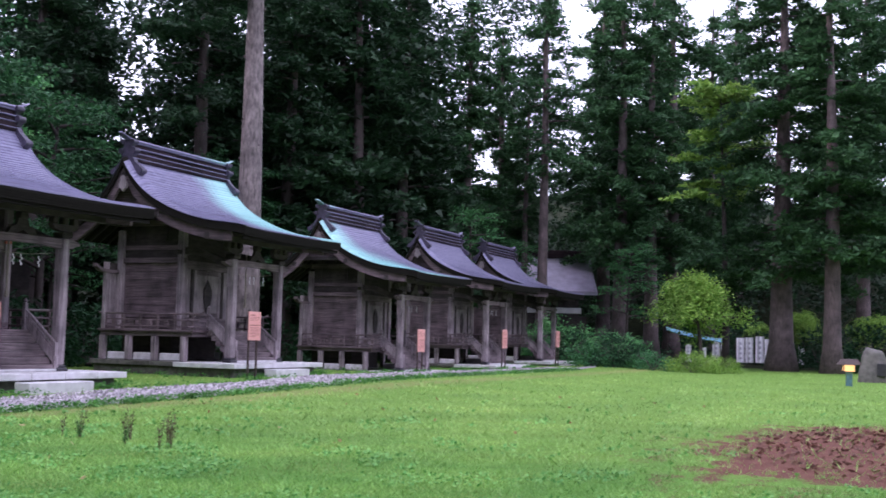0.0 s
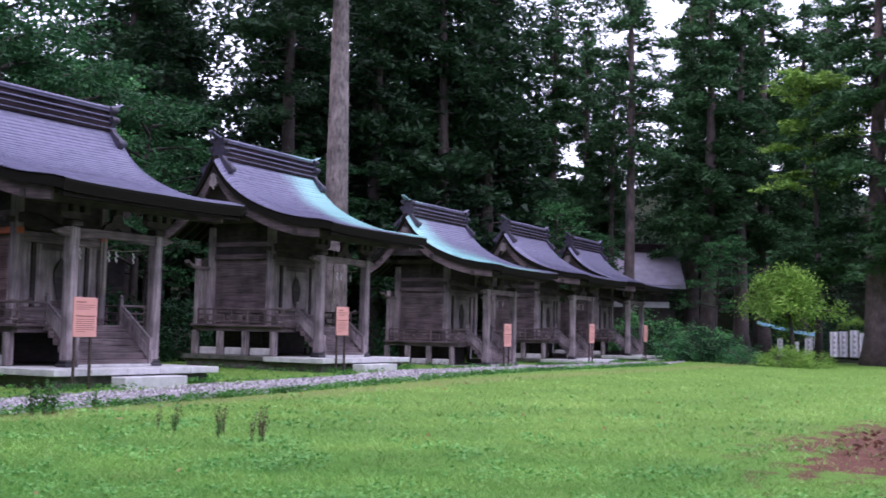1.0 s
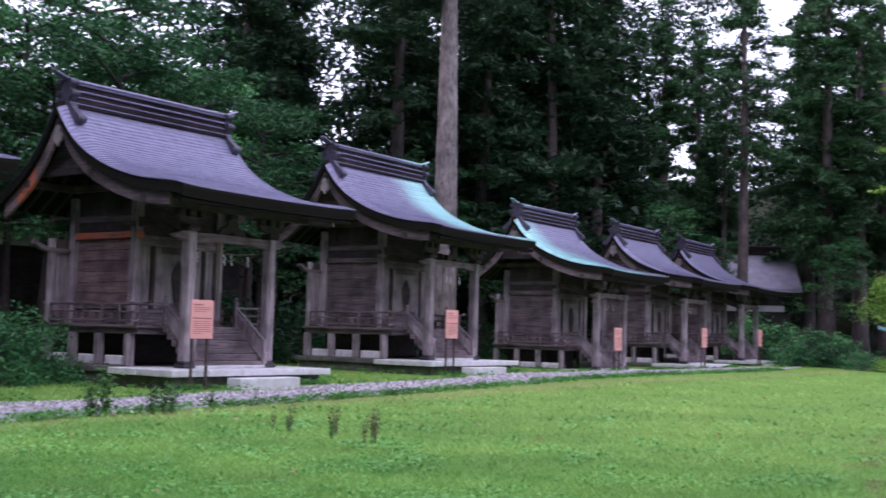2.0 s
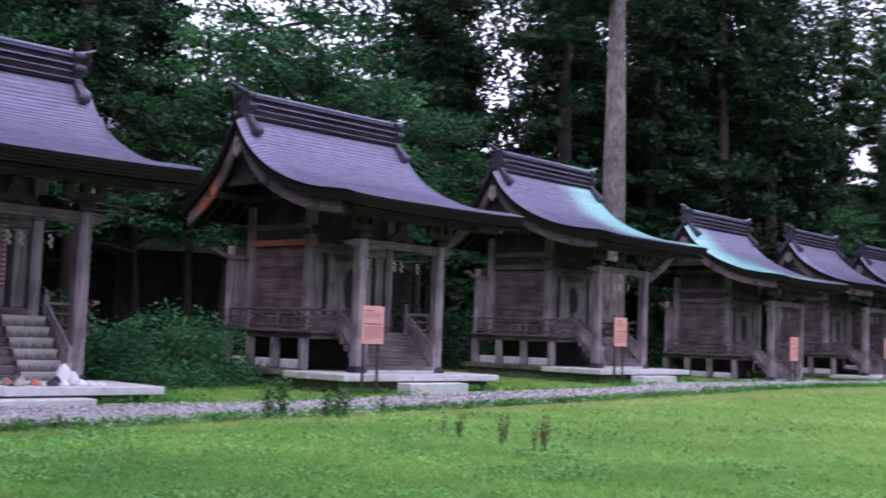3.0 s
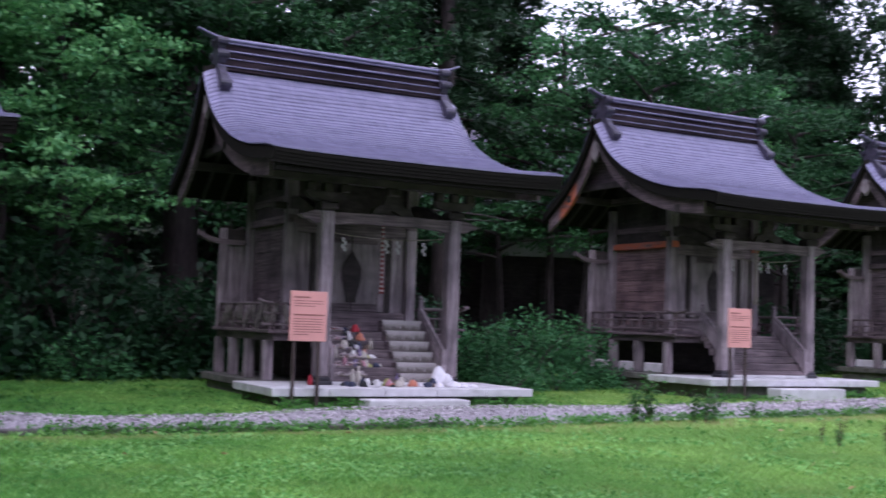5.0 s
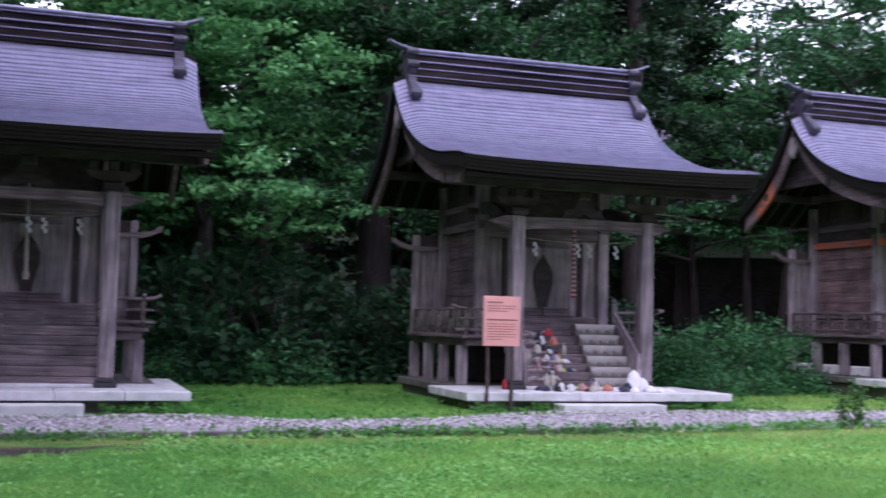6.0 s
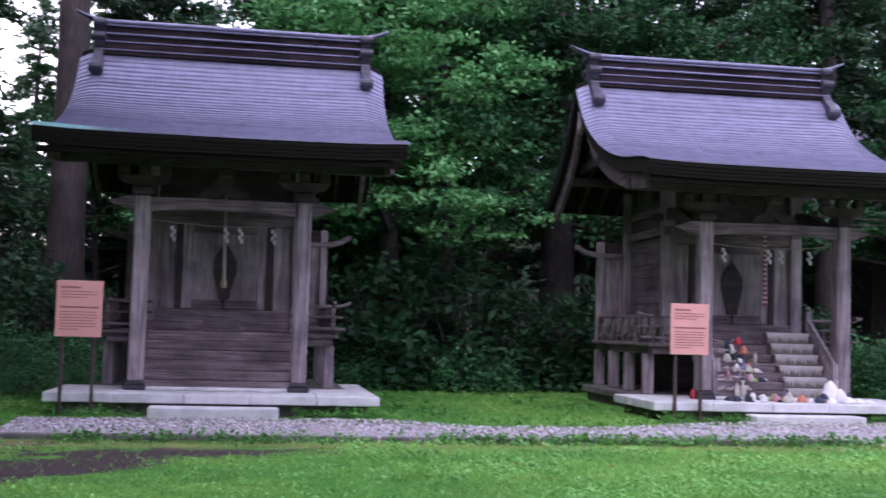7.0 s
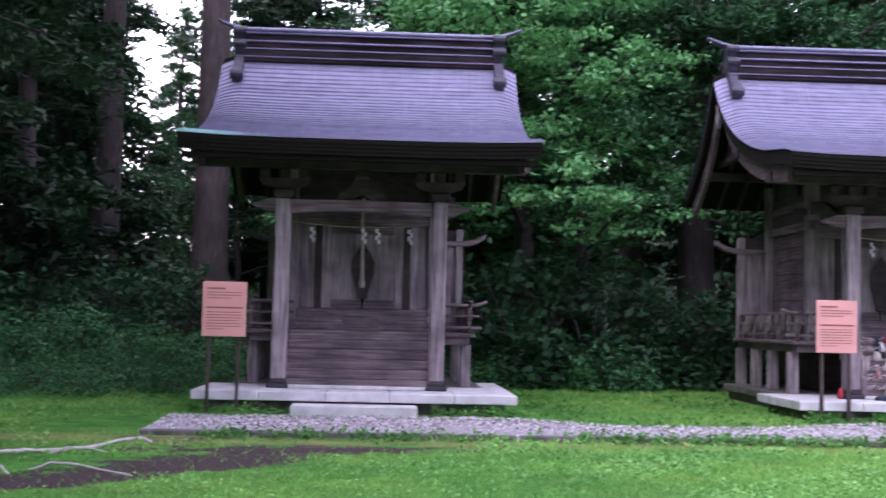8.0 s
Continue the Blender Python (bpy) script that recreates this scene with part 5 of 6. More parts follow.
def make_stones():
    """Loose stones lying on the gravel path."""
    octa = np.array([(1, 0, 0), (0, 1, 0), (-1, 0, 0), (0, -1, 0), (0, 0, 1)], dtype=float)
    tri = np.array([(0, 1, 4), (1, 2, 4), (2, 3, 4), (3, 0, 4)])
    n = 24000
    x = -2.85 + 65 * rng.random(n) ** 1.8
    a, b = np.array([path_near(v) for v in x]), np.array([path_far(v) for v in x])
    y = a + (b - a) * rng.uniform(0.03, 0.98, n)
    z = np.array([ground_z(p, q) for p, q in zip(x, y)]) + 0.04
    size = rng.uniform(0.012, 0.04, n) * np.clip(np.hypot(x, y) / 20, 1, 2)
    v = octa[None] * size[:, None, None] * rng.uniform(0.5, 1.2, (n, 5, 3)) + np.stack([x, y, z], 1)[:, None]
    m, nd, l, b_ = material("loose_gravel", 0.95)
    geo = nd.new("ShaderNodeNewGeometry")
    l.new(ramp(nd, l, geo.outputs["Random Per Island"], [(0.0, (0.1, 0.09, 0.095)), (0.55, (0.34, 0.31, 0.335)), (1.0, (0.62, 0.575, 0.61))]), b_.inputs["Base Color"])
    me = bpy.data.meshes.new("gravel_stones")
    faces = (tri[None] + (np.arange(n) * 5)[:, None, None]).reshape(-1, 3)
    me.from_pydata(v.reshape(-1, 3).tolist(), [], faces.tolist())
    me.materials.append(m)
    tagged(new("gravel_stones", me), "loose grey stones on the gravel path", "gravel", kind="stuff")


make_stones()

# ---- halls beyond the trees ----
def make_hall(width, depth, eave, ridge, band):
    """A hall far behind: walls with posts, a pale band under the eaves, a curved copper roof."""
    top = new("shrine_hall")
    part("wall", Shape().box(-width / 2, width / 2, 0, depth, -0.5, eave), WOOD_DARK, top, "dark timber wall")
    for x in np.arange(-width / 2 + 0.2, width / 2, 2.2):
        part("post", Shape().box(x - 0.14, x + 0.14, -0.12, -0.004, -0.5, eave), WOOD_DARK, top)
        part("window", Shape().box(x + 0.3, x + 1.9, -0.06, -0.003, eave * 0.32, eave * 0.62, 0.01), WOOD_DARK, top, "dark boarded window")
    part("lintel", Shape().box(-width / 2 - 0.2, width / 2 + 0.2, -0.2, -0.125, eave * 0.66, eave * 0.66 + band), PLASTER, top, "pale plastered band under the eaves")
    n, mid = 12, depth / 2
    for sy in (-1, 1):
        line = [(mid + sy * (mid + 1.6) * k, ridge - (ridge - eave) * k ** 0.72) for k in np.linspace(0, 1, n)]
        part("roof", Shape().sweep(line, 0, -width / 2 - 1.4, width / 2 + 1.4, 0.3), ROOF_FAR, top, "violet-grey copper roof slope")
    part("ridge", Shape().box(-width / 2 - 1.2, width / 2 + 1.2, mid - 0.3, mid + 0.3, ridge - 0.1, ridge + 0.6, 0.05), RIDGE_WOOD, top)
    return top


ROOF_FAR = plain("pale_violet_sheet_roof", (0.38, 0.34, 0.45), 0.5, 0.2, 1.5)
hall = make_hall(8.0, 6.0, 5.5, 8.7, 0.5)
p = bearing(70.9, 99)
hall.matrix_basis = pose(p.x, p.y, ground_z(p.x, p.y) + 0.2, 0, 0, -66)
tagged(hall, "dark timber hall with violet roof behind the trees", "building")
hall = make_hall(18.0, 8.0, 6.9, 12.2, 1.0)
p = bearing(35.5, 53)
hall.matrix_basis = pose(p.x, p.y, ground_z(p.x, p.y), 0, 0, -30)
tagged(hall, "old hall with pale beam glimpsed through the trees", "building")


# ---- banners, awning, lantern, monument ----
def make_banner(h, w):
    top = new("banner")
    n = 6
    line = [(w * (i / n - 0.5), 0.05 * math.sin(i * 1.7)) for i in range(n + 1)]
    s = Shape()
    s.slab([(x, y - 0.008) for x, y in line] + [(x, y + 0.008) for x, y in line[::-1]], 2, 0.15, 0.15 + h)
    part("cloth", s, WHITE_CLOTH, top, "white hanging cloth with faint marks")
    part("pole", Shape().tube([(-w / 2 - 0.04, 0, -0.3), (-w / 2 - 0.04, 0, h + 0.35)], 0.02, 6), SIGN_POST, top)
    part("crossbar", Shape().tube([(-w / 2 - 0.06, 0, h + 0.18), (w / 2, 0, h + 0.18)], 0.014, 6), SIGN_POST, top)
    for k in range(4):
        part("text_bar", Shape().box(-0.08, 0.08, -0.075, -0.068, 0.4 + k * h * 0.2, 0.4 + k * h * 0.2 + h * 0.1, 0.004), plain_mark, top)
    return top


plain_mark = plain("grey_marks", (0.42, 0.4, 0.46), 0.9, 0.1)
banner = make_banner(2.0, 0.62)
for i, (az, dist, sc) in enumerate([(78.55, 95, 0.72), (79.3, 95, 0.6), (79.86, 95, 0.95), (80.28, 95, 1.0), (81.0, 95, 0.98), (81.42, 95, 1.0), (81.9, 95, 1.05), (82.3, 95, 0.95), (83.8, 96, 0.72)]):
    ob = banner if i == 0 else copy_thing(banner, Matrix.Identity(4))
    q = bearing(az, dist)
    ob.matrix_basis = pose(q.x, q.y, 0.15, 0, 0, -80 + 9 * math.sin(i * 2.1)) @ Matrix.Scale(sc, 4)
    tagged(ob, "white upright cloth banner on a thin pole", "banner", "row of white banners")


def make_awning():
    top = new("awning")
    s = Shape()
    nx, ny = 9, 5
    for lay in (0, 0.03):
        for j in range(ny):
            for i in range(nx):
                u, v = i / (nx - 1) - 0.5, j / (ny - 1) - 0.5
                s.v.append((4.6 * u, 2.4 * v, 2.05 - 0.9 * u + 0.25 * (1 - 4 * v * v) - 0.12 * (1 - 4 * u * u) + lay))
    k = nx * ny
    for o in (0, k):
        s.f += [(o + j * nx + i, o + j * nx + i + 1, o + (j + 1) * nx + i + 1, o + (j + 1) * nx + i) for j in range(ny - 1) for i in range(nx - 1)]
    part("canopy", s, BLUE_CLOTH, top, "sagging blue canvas", True)
    for x, y, z in ((-2.2, -1.1, 2.4), (2.2, -1.1, 1.55), (-2.2, 1.1, 2.4), (2.2, 1.1, 1.55)):
        part("pole", Shape().tube([(x, y, -0.4), (x, y, z)], 0.025, 6), SIGN_POST, top)
    return top


awning = make_awning()
q = bearing(78.95, 90)
awning.matrix_basis = pose(q.x, q.y, ground_z(q.x, q.y), 0, 0, -76)
tagged(awning, "pale blue canvas awning on poles beyond the shrubs", "awning")


def make_lantern():
    top = new("post_lantern")
    part("post", Shape().box(-0.16, 0.16, -0.16, 0.16, -0.4, 0.62, 0.02), BLUE_POST, top, "bluish square post")
    part("lamp_box", Shape().box(-0.3, 0.3, -0.3, 0.3, 0.62, 0.95, 0.02), GLOW, top, "glowing warm lamp panes")
    for x in (-0.3, 0.3):
        for y in (-0.3, 0.3):
            part("corner_bar", Shape().box(x - 0.03, x + 0.03, y - 0.03, y + 0.03, 0.6, 0.98, 0.005), IRON, top)
    s = Shape()
    s.add([(-0.62, -0.62, 0.98), (0.62, -0.62, 0.98), (0.62, 0.62, 0.98), (-0.62, 0.62, 0.98), (-0.42, -0.3, 1.28), (0.42, -0.3, 1.28), (0.42, 0.3, 1.28), (-0.42, 0.3, 1.28)],
          [(0, 1, 2, 3), (4, 5, 6, 7), (0, 1, 5, 4), (1, 2, 6, 5), (2, 3, 7, 6), (3, 0, 4, 7)])
    part("cap", s, SIGN_POST, top, "dark hipped cap")
    return top


BLUE_POST = plain("blue_grey_post", (0.1, 0.2, 0.24), 0.8, 0.3)
GLOW, gn, gl, gb = material("lamp_glow", 0.5)
gb.inputs["Base Color"].default_value = (0.8, 0.5, 0.25, 1)
gb.inputs["Emission Color"].default_value = (1.0, 0.5, 0.17, 1)
gb.inputs["Emission Strength"].default_value = 0.6
lantern = make_lantern()
q = bearing(86.0, 52)
lantern.matrix_basis = pose(q.x, q.y, ground_z(q.x, q.y) + 0.15, 0, 0, -80) @ Matrix.Scale(0.78, 4)
tagged(lantern, "lit post lantern with a grey cap on the lawn's edge", "lantern")


def make_monument():
    bm_shape = Shape()
    n, rings = 14, 9
    for j in range(rings):
        k = j / (rings - 1)
        for i in range(n):
            a = 2 * math.pi * i / n
            r = (0.85 * (1 - 0.5 * k ** 2.5)) * (1 + 0.12 * noise.noise(Vector((math.cos(a) * 1.3, math.sin(a) * 1.3, k * 3))))
            bm_shape.v.append((r * math.cos(a), 0.45 * r * math.sin(a), -0.3 + 2.1 * k - 0.1 * math.cos(a) * k))
    bm_shape.f += [(j * n + i, j * n + (i + 1) % n, (j + 1) * n + (i + 1) % n, (j + 1) * n + i) for j in range(rings - 1) for i in range(n)]
    bm_shape.f += [tuple(range(n)), tuple((rings - 1) * n + i for i in range(n))]
    top = new("stone_monument")
    part("boulder", bm_shape, plain("lichen_boulder", (0.13, 0.12, 0.115), 0.9, 0.4, 3.0, 0.6), top, "grey lichen-spotted boulder", True)
    part("plate", Shape().box(0.1, 0.62, -0.5, -0.36, 0.3, 1.0, 0.02), IRON, top, "dark inscription plate")
    return top


monument = make_monument()
q = bearing(87.1, 58)
monument.matrix_basis = pose(q.x, q.y, ground_z(q.x, q.y) + 0.05, 0, 0, -82) @ Matrix.Scale(0.85, 4)
tagged(monument, "upright grey boulder monument with a dark plate", "monument")


# ---- weeds, roots and fallen things on the lawn ----
def make_stalk(h, leaves, mat, dry):
    top = new("tall_weed")
    s = Shape()
    c = []
    for i in range(4):
        a = i * 1.7
        e = (0.12 * math.cos(a) * h, 0.12 * math.sin(a) * h, h * (0.7 + 0.1 * i))
        s.tube([(0, 0, -0.05), (e[0] * 0.5, e[1] * 0.5, e[2] * 0.5), e], [0.006, 0.005, 0.003], 5, False)
        for k in np.linspace(0.25 if not dry else 0.5, 1.0, leaves):
            c.append((e[0] * k, e[1] * k, e[2] * k))
    part("stem", s, DRY, top)
    quads("crown", leaf_quads(np.array(c), 0.03 if dry else 0.07, 3 if dry else 7, 0.05 if dry else 0.1, 0.02 if dry else 0.05, (0, 0, 0.2)), mat, top)
    return top


DRY = plain("dry_brown_stalk", (0.12, 0.08, 0.055), 0.9, 0.3)
DRY_LEAF = leaf_mat("dry_seed_heads", (0.06, 0.05, 0.03), (0.14, 0.12, 0.06))
WEED_LEAF = leaf_mat("weed_foliage", (0.04, 0.12, 0.04), (0.1, 0.24, 0.07))
dry = make_stalk(0.42, 5, DRY_LEAF, True)
for i, (x, y, sc) in enumerate([(13.64, 11.6, 1.0), (13.48, 11.8, 0.8), (13.6, 10.65, 1.1), (13.74, 10.85, 0.8), (12.87, 9.4, 1.0), (12.96, 9.52, 1.15), (12.76, 9.5, 0.85)]):
    ob = dry if i == 0 else copy_thing(dry, Matrix.Identity(4))
    ob.matrix_basis = pose(x, y, ground_z(x, y), 4, 3, i * 70) @ Matrix.Scale(sc, 4)
    tagged(ob, "dry brown weed stalk standing in the lawn", "weed", "dry stalks in the lawn")
leafy = make_stalk(0.75, 7, WEED_LEAF, False)
for i, (x, y, sc) in enumerate([(13.85, 16.05, 1.1), (14.95, 15.75, 0.8), (14.75, 15.85, 0.7), (15.25, 15.85, 0.75), (13.7, 16.25, 0.8), (16.6, 16.2, 0.5), (13.05, 10.3, 0.3), (13.5, 11.5, 0.35)]):
    ob = leafy if i == 0 else copy_thing(leafy, Matrix.Identity(4))
    ob.matrix_basis = pose(x, y, ground_z(x, y), 3, -4, i * 83) @ Matrix.Scale(sc, 4)
    tagged(ob, "leafy green weed growing beside the gravel path", "weed", "leafy weeds by the path")


def make_root(points, r):
    path = [(x, y, ground_z(x, y) + 0.035 + 0.03 * math.sin(i * 1.3)) for i, (x, y) in enumerate(points)]
    path[0] = (path[0][0], path[0][1], path[0][2] - 0.1)
    path[-1] = (path[-1][0], path[-1][1], path[-1][2] - 0.08)
    fine = []
    for a, b in zip(path, path[1:]):
        for k in (0, 0.33, 0.66):
            fine.append(tuple(a[j] + (b[j] - a[j]) * k + (0.02 * noise.noise(Vector((a[0] * 9 + k * 4, j, 1))) if k else 0) for j in range(3)))
    fine.append(path[-1])
    ob = part("tree_root", Shape().tube(fine, [r * (0.75 + 0.35 * math.sin(i * 0.9) ** 2) for i in range(len(fine))], 8), ROOT, None, "", True)
    return tagged(ob, "bare pale tree root on the ground", "root", "surface roots")


ROOT = plain("bleached_root", (0.4, 0.35, 0.36), 0.85, 0.3, 12.0, 0.4)
make_root([(-4.5, 12.5), (-3.8, 13.1), (-3.62, 13.5), (-3.3, 13.95), (-3.05, 14.5), (-2.85, 15.1), (-2.6, 15.3), (-2.45, 15.45)], 0.025)
make_root([(-3.3, 12.1), (-3.0, 12.15), (-2.72, 12.1), (-2.5, 12.0), (-2.2, 11.7), (-1.95, 11.5)], 0.015)
make_root([(-4.2, 12.3), (-3.7, 12.1), (-3.42, 11.9), (-3.2, 11.6)], 0.017)
make_root([(-3.55, 13.65), (-3.2, 13.8), (-2.9, 13.75), (-2.65, 14.0)], 0.012)


def fallen_leaves():
    n = 70
    x, y = rng.uniform(-3, 34, n), rng.uniform(4, 16.2, n)
    c = np.array([(a, b, ground_z(a, b) + 0.06) for a, b in zip(x, y)])
    ob = quads("fallen_leaves", leaf_quads(c, 0.001, 1, 0.1, 0.06, (0, 0, 0), 0.1), leaf_mat("fallen_leaf", (0.3, 0.17, 0.08), (0.55, 0.42, 0.24)))
    tagged(ob, "scattered brown fallen leaves on the lawn", "leaves", kind="stuff")
    n = 560
    a, r = rng.uniform(0, 6.28, n), np.sqrt(rng.random(n))
    x, y = 19.6 + 4.9 * r * np.cos(a), 0.8 + 2.1 * r * np.sin(a)
    c = np.array([(p, q, ground_z(p, q) + 0.015) for p, q in zip(x, y)])
    ob = quads("bark_litter", leaf_quads(c, 0.01, 3, 0.12, 0.05, (0, 0, 0), 0.1), leaf_mat("reddish_bark_chips", (0.09, 0.04, 0.03), (0.26, 0.14, 0.11)))
    tagged(ob, "reddish bark chips on bare soil", "litter", kind="stuff")


fallen_leaves()

# ---- offerings on the stairs of the second shrine ----
BASE = placed(1)


def colour(name, c, rough=0.7):
    return plain(name, c, rough, 0.12)


def at_shrine(ob, x, y, z, turn=0.0):
    q = BASE @ Vector((x, y, z))
    ob.matrix_basis = pose(q.x, q.y, q.z, 0, 0, turn)
    return ob


def make_matted_stairs():
    """A raised flight over half of the stairs: solid steps, each under a straw mat with a white hem."""
    top = new("matted_stairs")
    top.matrix_basis = BASE
    for k in range(6):
        y0, z0, z = -0.16 + 0.2 * k, 0.183 * k + 0.19 if k else 0.002, 0.24 + 0.225 * k
        step = part("step", Shape().box(0.26, 1.2, y0, y0 + 0.24, max(z0, z - 0.235), z, 0.01), WOOD_X, top)
        part("mat", Shape().box(0.28, 1.18, y0 - 0.02, y0 - 0.003, z - 0.2, z - 0.045, 0.004), ROPE_DARK, step, "brown straw mat hanging over the step")
        teeth = Shape()
        for j in range(12):
            x = 0.26 + 0.078 * j
            teeth.slab([(x, z - 0.04), (x + 0.078, z - 0.04), (x + 0.039, z - 0.13 - 0.03 * (j % 3))], 1, y0 - 0.034, y0 - 0.022)
        part("fringe", teeth, HEM, step, "whitish zigzag fringe")
        part("hem", Shape().box(0.25, 1.21, y0 - 0.035, y0 + 0.05, z + 0.003, z + 0.016, 0.004).box(0.25, 1.21, y0 - 0.04, y0 - 0.022, z - 0.04, z + 0.016, 0.006), HEM, step, "whitish woven hem")
    return tagged(top, "flight of steps covered with white-edged straw mats", "stairs")


ROPE_DARK, HEM = colour("brown_straw", (0.15, 0.13, 0.125), 0.95), colour("pale_hem", (0.4, 0.37, 0.37), 0.9)
make_matted_stairs()


def lumpy(r, h, seed, mat, name, label, category):
    s, n, rings = Shape(), 12, 6
    for j in range(rings):
        k = j / (rings - 1)
        for i in range(n):
            a = 2 * math.pi * i / n
            q = r * math.sqrt(max(0.02, 1 - k ** 1.6)) * (1 + 0.35 * noise.noise(Vector((math.cos(a) * 1.6 + seed, math.sin(a) * 1.6, k * 2.5))))
            s.v.append((q * math.cos(a), q * math.sin(a) * 0.8, h * k))
    s.f += [(j * n + i, j * n + (i + 1) % n, (j + 1) * n + (i + 1) % n, (j + 1) * n + i) for j in range(rings - 1) for i in range(n)]
    s.f += [tuple(range(n)), tuple((rings - 1) * n + i for i in range(n))]
    return tagged(part(name, s, mat, None, "", True), label, category, "offerings on the stairs")


WHITE_BAG = colour("white_plastic", (0.72, 0.69, 0.76), 0.4)
for i, (x, y, r, h) in enumerate([(1.05, -0.42, 0.21, 0.44), (1.22, -0.5, 0.17, 0.28), (1.3, -0.65, 0.2, 0.13), (1.55, -0.6, 0.15, 0.1), (1.8, -0.55, 0.14, 0.07), (0.92, -0.72, 0.12, 0.1), (0.6, -0.55, 0.12, 0.08), (1.45, -0.85, 0.1, 0.06)]):
    at_shrine(lumpy(r, h, i * 3.1, WHITE_BAG, "plastic_bag", "crumpled white plastic bag on the platform", "bag"), x, y, 0.0, i * 40)
cloths = [("orange", (0.5, 0.18, 0.12)), ("navy", (0.03, 0.035, 0.07)), ("rose", (0.42, 0.2, 0.26)), ("olive", (0.3, 0.3, 0.1)), ("black", (0.018, 0.018, 0.02)), ("violet", (0.17, 0.13, 0.25)), ("cream", (0.46, 0.42, 0.38)), ("red", (0.42, 0.03, 0.05)), ("brown", (0.12, 0.085, 0.07)), ("white", (0.6, 0.58, 0.6))]
mats = {n: colour(n + "_cloth", c, 0.85) for n, c in cloths}
order = ["black", "navy", "cream", "brown", "violet", "black", "rose", "white", "navy", "olive", "brown", "black", "white", "violet", "orange", "cream"]
spots = [(0.42, -0.45, 0, 0.12, 0.14, "orange"), (0.7, -0.62, 0, 0.16, 0.11, "navy"), (-0.12, -0.35, 0, 0.11, 0.16, "olive"), (-0.38, 0.86, 1.1, 0.1, 0.17, "red"), (-0.6, 0.9, 1.1, 0.09, 0.1, "navy"), (-1.75, -0.1, 0, 0.06, 0.22, "red")]
for i in range(76):
    k = i % 7
    if k < 3:
        y, z, x = -0.3 - 0.4 * rng.random(), 0.0, rng.uniform(-1.3, 1.0)
    else:
        y, z, x = 0.19 * (k - 2) - 0.02, 0.183 * (k - 1), rng.uniform(-0.45, 0.15) - 0.07 * k
    spots.append((x, y, z, rng.uniform(0.055, 0.12), rng.uniform(0.05, 0.2), order[i % 16]))
for i, (x, y, z, r, h, c) in enumerate(spots):
    at_shrine(lumpy(r, h, 11 + i * 2.3, mats[c], "folded_cloth", "small " + c + " cloth bundle among the offerings", "cloth"), x, y, z, i * 57)


def stone_heap():
    """Pebbles piled on the stairs."""
    s = Shape()
    for i in range(420):
        k = int(rng.integers(0, 6))
        x, y, z, r = rng.uniform(-1.2, -0.5), 0.19 * k - 0.12 + 0.2 * rng.random(), 0.183 * (k + 1), rng.uniform(0.02, 0.05)
        q = Matrix.Translation((x, y, z + r * 0.3 + 0.09 * rng.random() ** 2)) @ Matrix.Diagonal((r, r * 0.8, r * 0.6, 1))
        s.add([(1, 0, 0), (0, 1, 0), (-1, 0, 0), (0, -1, 0), (0, 0, 1), (0, 0, -1)], [(0, 1, 4), (1, 2, 4), (2, 3, 4), (3, 0, 4), (1, 0, 5), (2, 1, 5), (3, 2, 5), (0, 3, 5)], q)
    ob = part("pebble_heap", s, plain("lilac_grey_pebbles", (0.44, 0.37, 0.39), 0.9, 0.4, 14.0))
    ob.matrix_basis = BASE
    tagged(ob, "heap of grey pebbles piled on the stairs", "pebbles", kind="stuff")


stone_heap()


def make_bottle(h, mat):
    s = Shape().tube([(0, 0, 0), (0, 0, h * 0.62), (0, 0, h * 0.75), (0, 0, h * 0.78), (0, 0, h)], [h * 0.16, h * 0.16, h * 0.07, h * 0.06, h * 0.06], 10)
    return part("bottle", s, mat, None, "", True)


for i, (x, y, z, h, c) in enumerate([(-0.85, -0.2, 0, 0.34, "cream"), (-0.7, -0.15, 0, 0.4, "cream"), (0.15, -0.25, 0, 0.26, "violet"), (-0.15, 0.5, 0.732, 0.24, "cream"), (-0.5, 0.32, 0.55, 0.25, "violet"), (-0.9, 0.13, 0.366, 0.25, "rose"), (-1.05, 0.3, 0.55, 0.25, "cream")]):
    ob = at_shrine(make_bottle(h, mats[c]), x, y, z)
    tagged(ob, "small " + c + " bottle standing among the offerings", "bottle", "offerings on the stairs")


def make_slipper(i):
    s = Shape().slab([(0.045 * math.cos(a) * (1 + 0.2 * math.sin(a)), 0.13 * math.sin(a)) for a in np.linspace(0, 6.0, 14)], 2, 0, 0.025)
    ob = part("straw_sandal", s, ROPE, None, "")
    part("strap", Shape().tube([(-0.045, 0, 0.02), (-0.02, 0.02, 0.06), (0.02, 0.02, 0.06), (0.045, 0, 0.02)], 0.008, 6), mats["red"] if i % 2 else mats["black"], ob)
    return tagged(ob, "small straw sandal among the offerings", "sandal", "offerings on the stairs")


for i in range(26):
    k = i % 6
    x = -0.55 - 0.12 * (i // 6) + 0.04 * math.sin(i * 5.0)
    at_shrine(make_slipper(i), x, -0.02 + 0.19 * k, 0.183 * (k + 1), 20 * math.sin(i * 2.0))


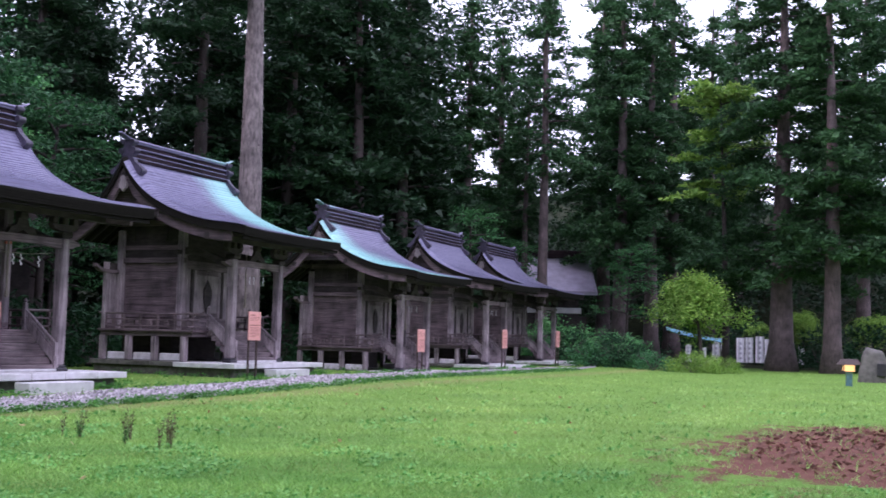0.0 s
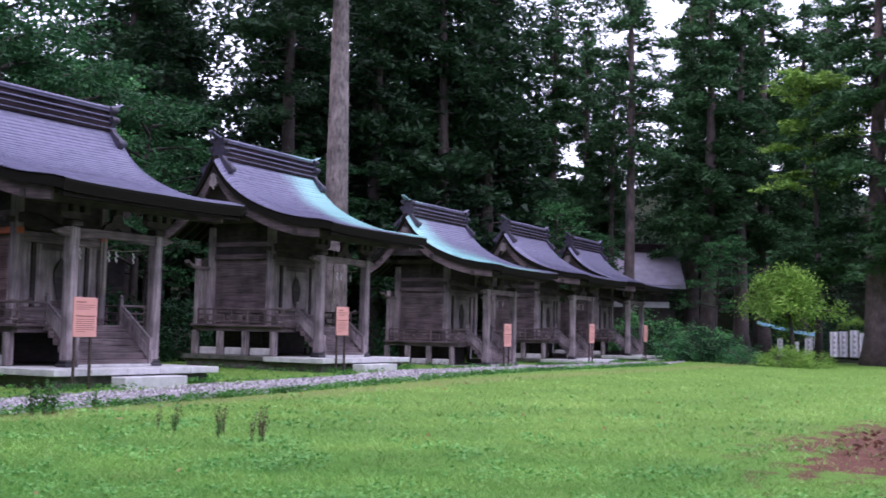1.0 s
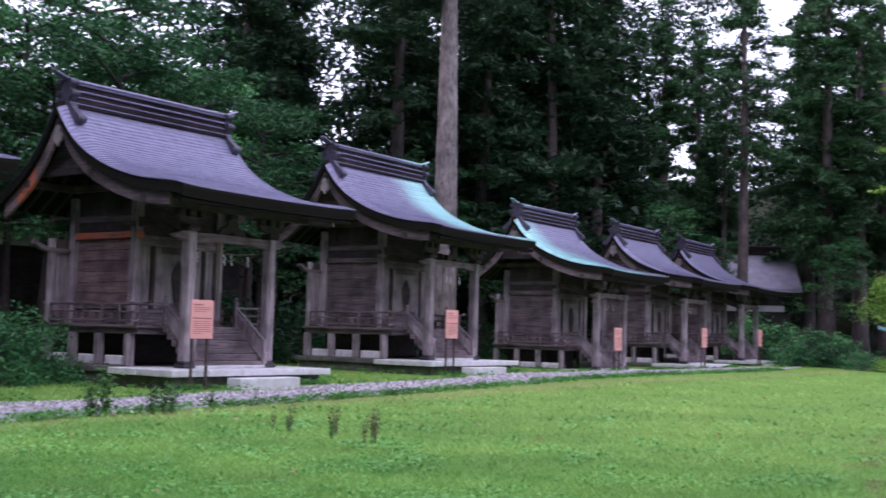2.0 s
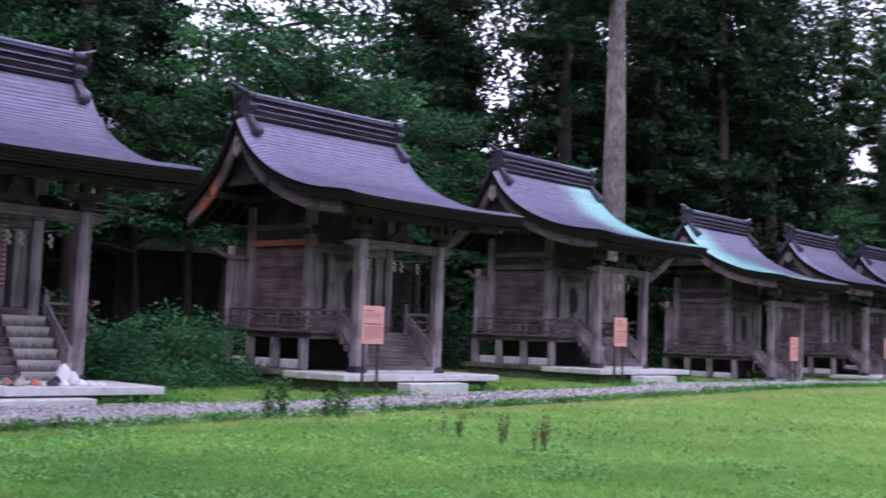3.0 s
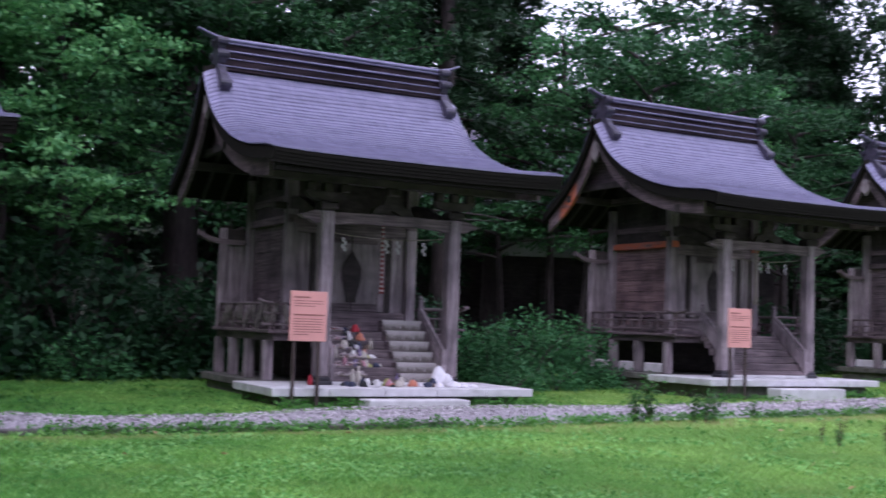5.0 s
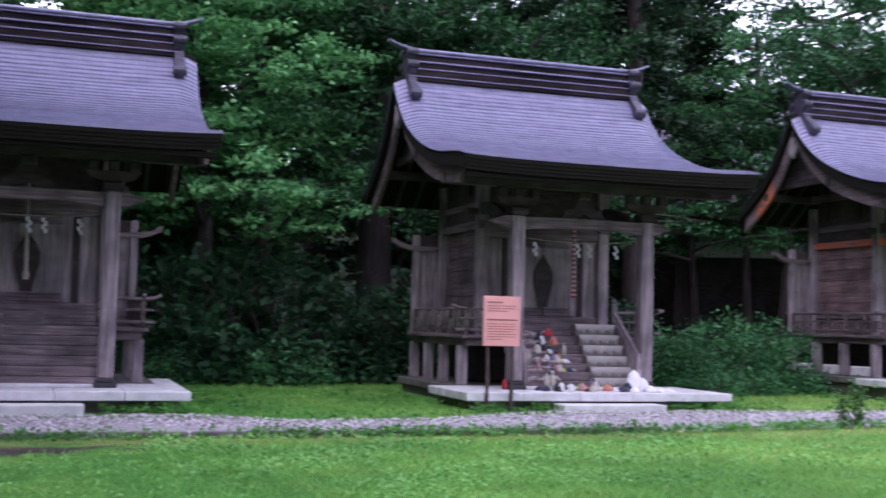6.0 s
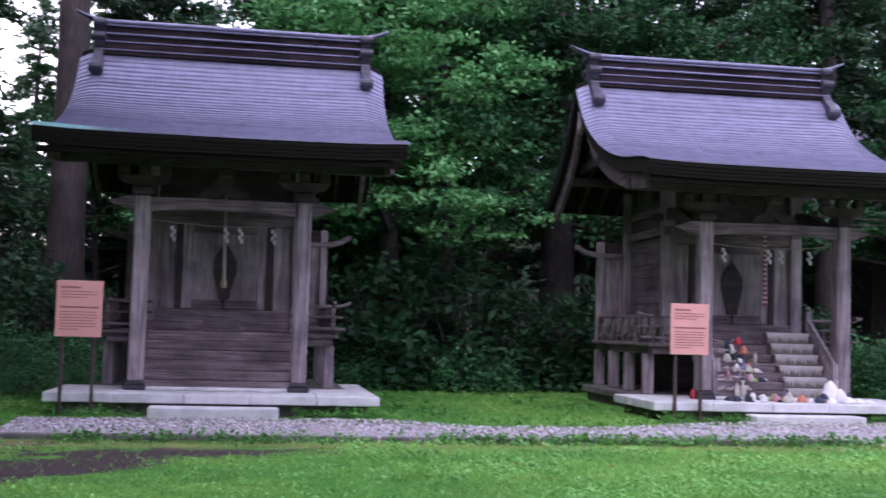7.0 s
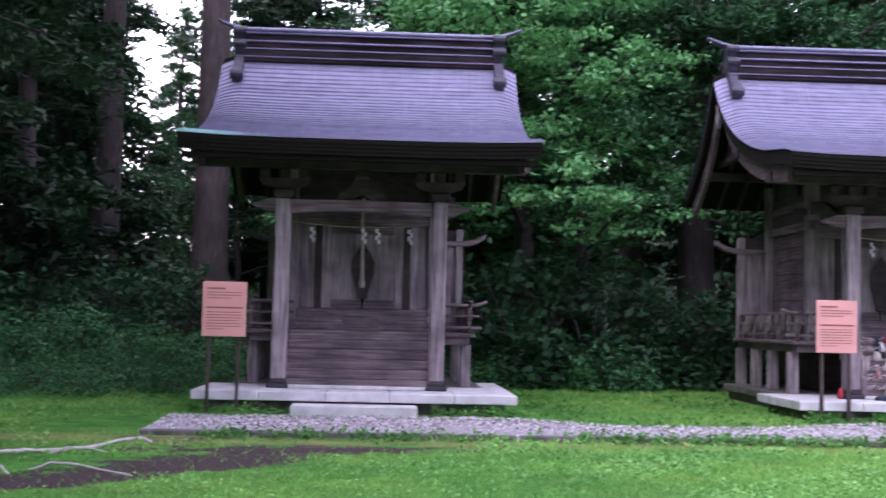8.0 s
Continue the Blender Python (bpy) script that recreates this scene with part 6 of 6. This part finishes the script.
def make_offertory_box():
    """A slatted wooden box for coins."""
    top = new("offertory_box")
    body = Shape().box(-0.36, 0.36, 0.0, 0.03, 0, 0.26).box(-0.36, 0.36, 0.27, 0.3, 0, 0.26).box(-0.36, -0.33, 0.031, 0.269, 0, 0.26).box(0.33, 0.36, 0.031, 0.269, 0, 0.26)
    part("body", body.box(-0.329, 0.329, 0.031, 0.269, 0.02, 0.05), WOOD_X, top, "greyed plank sides")
    for k in range(5):
        part("slat", Shape().box(-0.329, 0.329, 0.04 + 0.048 * k, 0.065 + 0.048 * k, 0.2, 0.24, 0.006), WOOD_X, top)
    return tagged(top, "small greyed wooden offertory box before the doors", "box")


q = placed(0) @ Vector((0.0, 1.3, 1.1))
make_offertory_box().matrix_basis = pose(q.x, q.y, q.z, 0, 0, SHRINES[0][3])


STRAW_GREY = plain("old_grey_straw", (0.13, 0.11, 0.105), 0.95, 0.45, 25.0, 0.6)


def make_straw_bundle(i):
    """A frayed straw sandal hung by its cord."""
    ln, top = 0.34 + 0.16 * rng.random(), new("straw_bundle")
    bend = 0.04 * math.sin(i * 2.3)
    s = Shape().tube([(0, 0, 0), (bend * 0.3, 0, -ln * 0.2), (bend, -0.05, -ln * 0.5), (bend * 1.4, -0.04, -ln * 0.8), (bend * 2, 0, -ln)], [0.025, 0.06, 0.075, 0.06, 0.02], 9)
    s.v = [(x + 0.012 * math.sin(40 * z + i), y * 0.5 + 0.01 * math.sin(63 * z + 2 * i), z) for x, y, z in s.v]
    part("straw", s, STRAW_GREY, top, "frayed grey straw")
    part("cord", Shape().tube([(0, 0.09, -0.12), (0, 0.05, 0.03), (0, -0.01, 0.0), (0, -0.02, -0.06)], 0.01, 5), STRAW_GREY, top)
    return tagged(top, "frayed straw sandal hanging from the shrine railing", "sandal", "straw hung on the railing")


for i in range(17):
    if i < 13:
        u, v, turn = -2.24, 1.15 + 0.28 * i + 0.08 * math.sin(i * 3.1), -90.0
    else:
        u, v, turn = -2.15 + 0.2 * (i - 13), 1.02, 0.0
    z = 1.66 if i % 3 else 1.45
    at_shrine(make_straw_bundle(i), u, v, z, turn + SHRINES[1][3] + 14 * math.sin(i * 1.9))
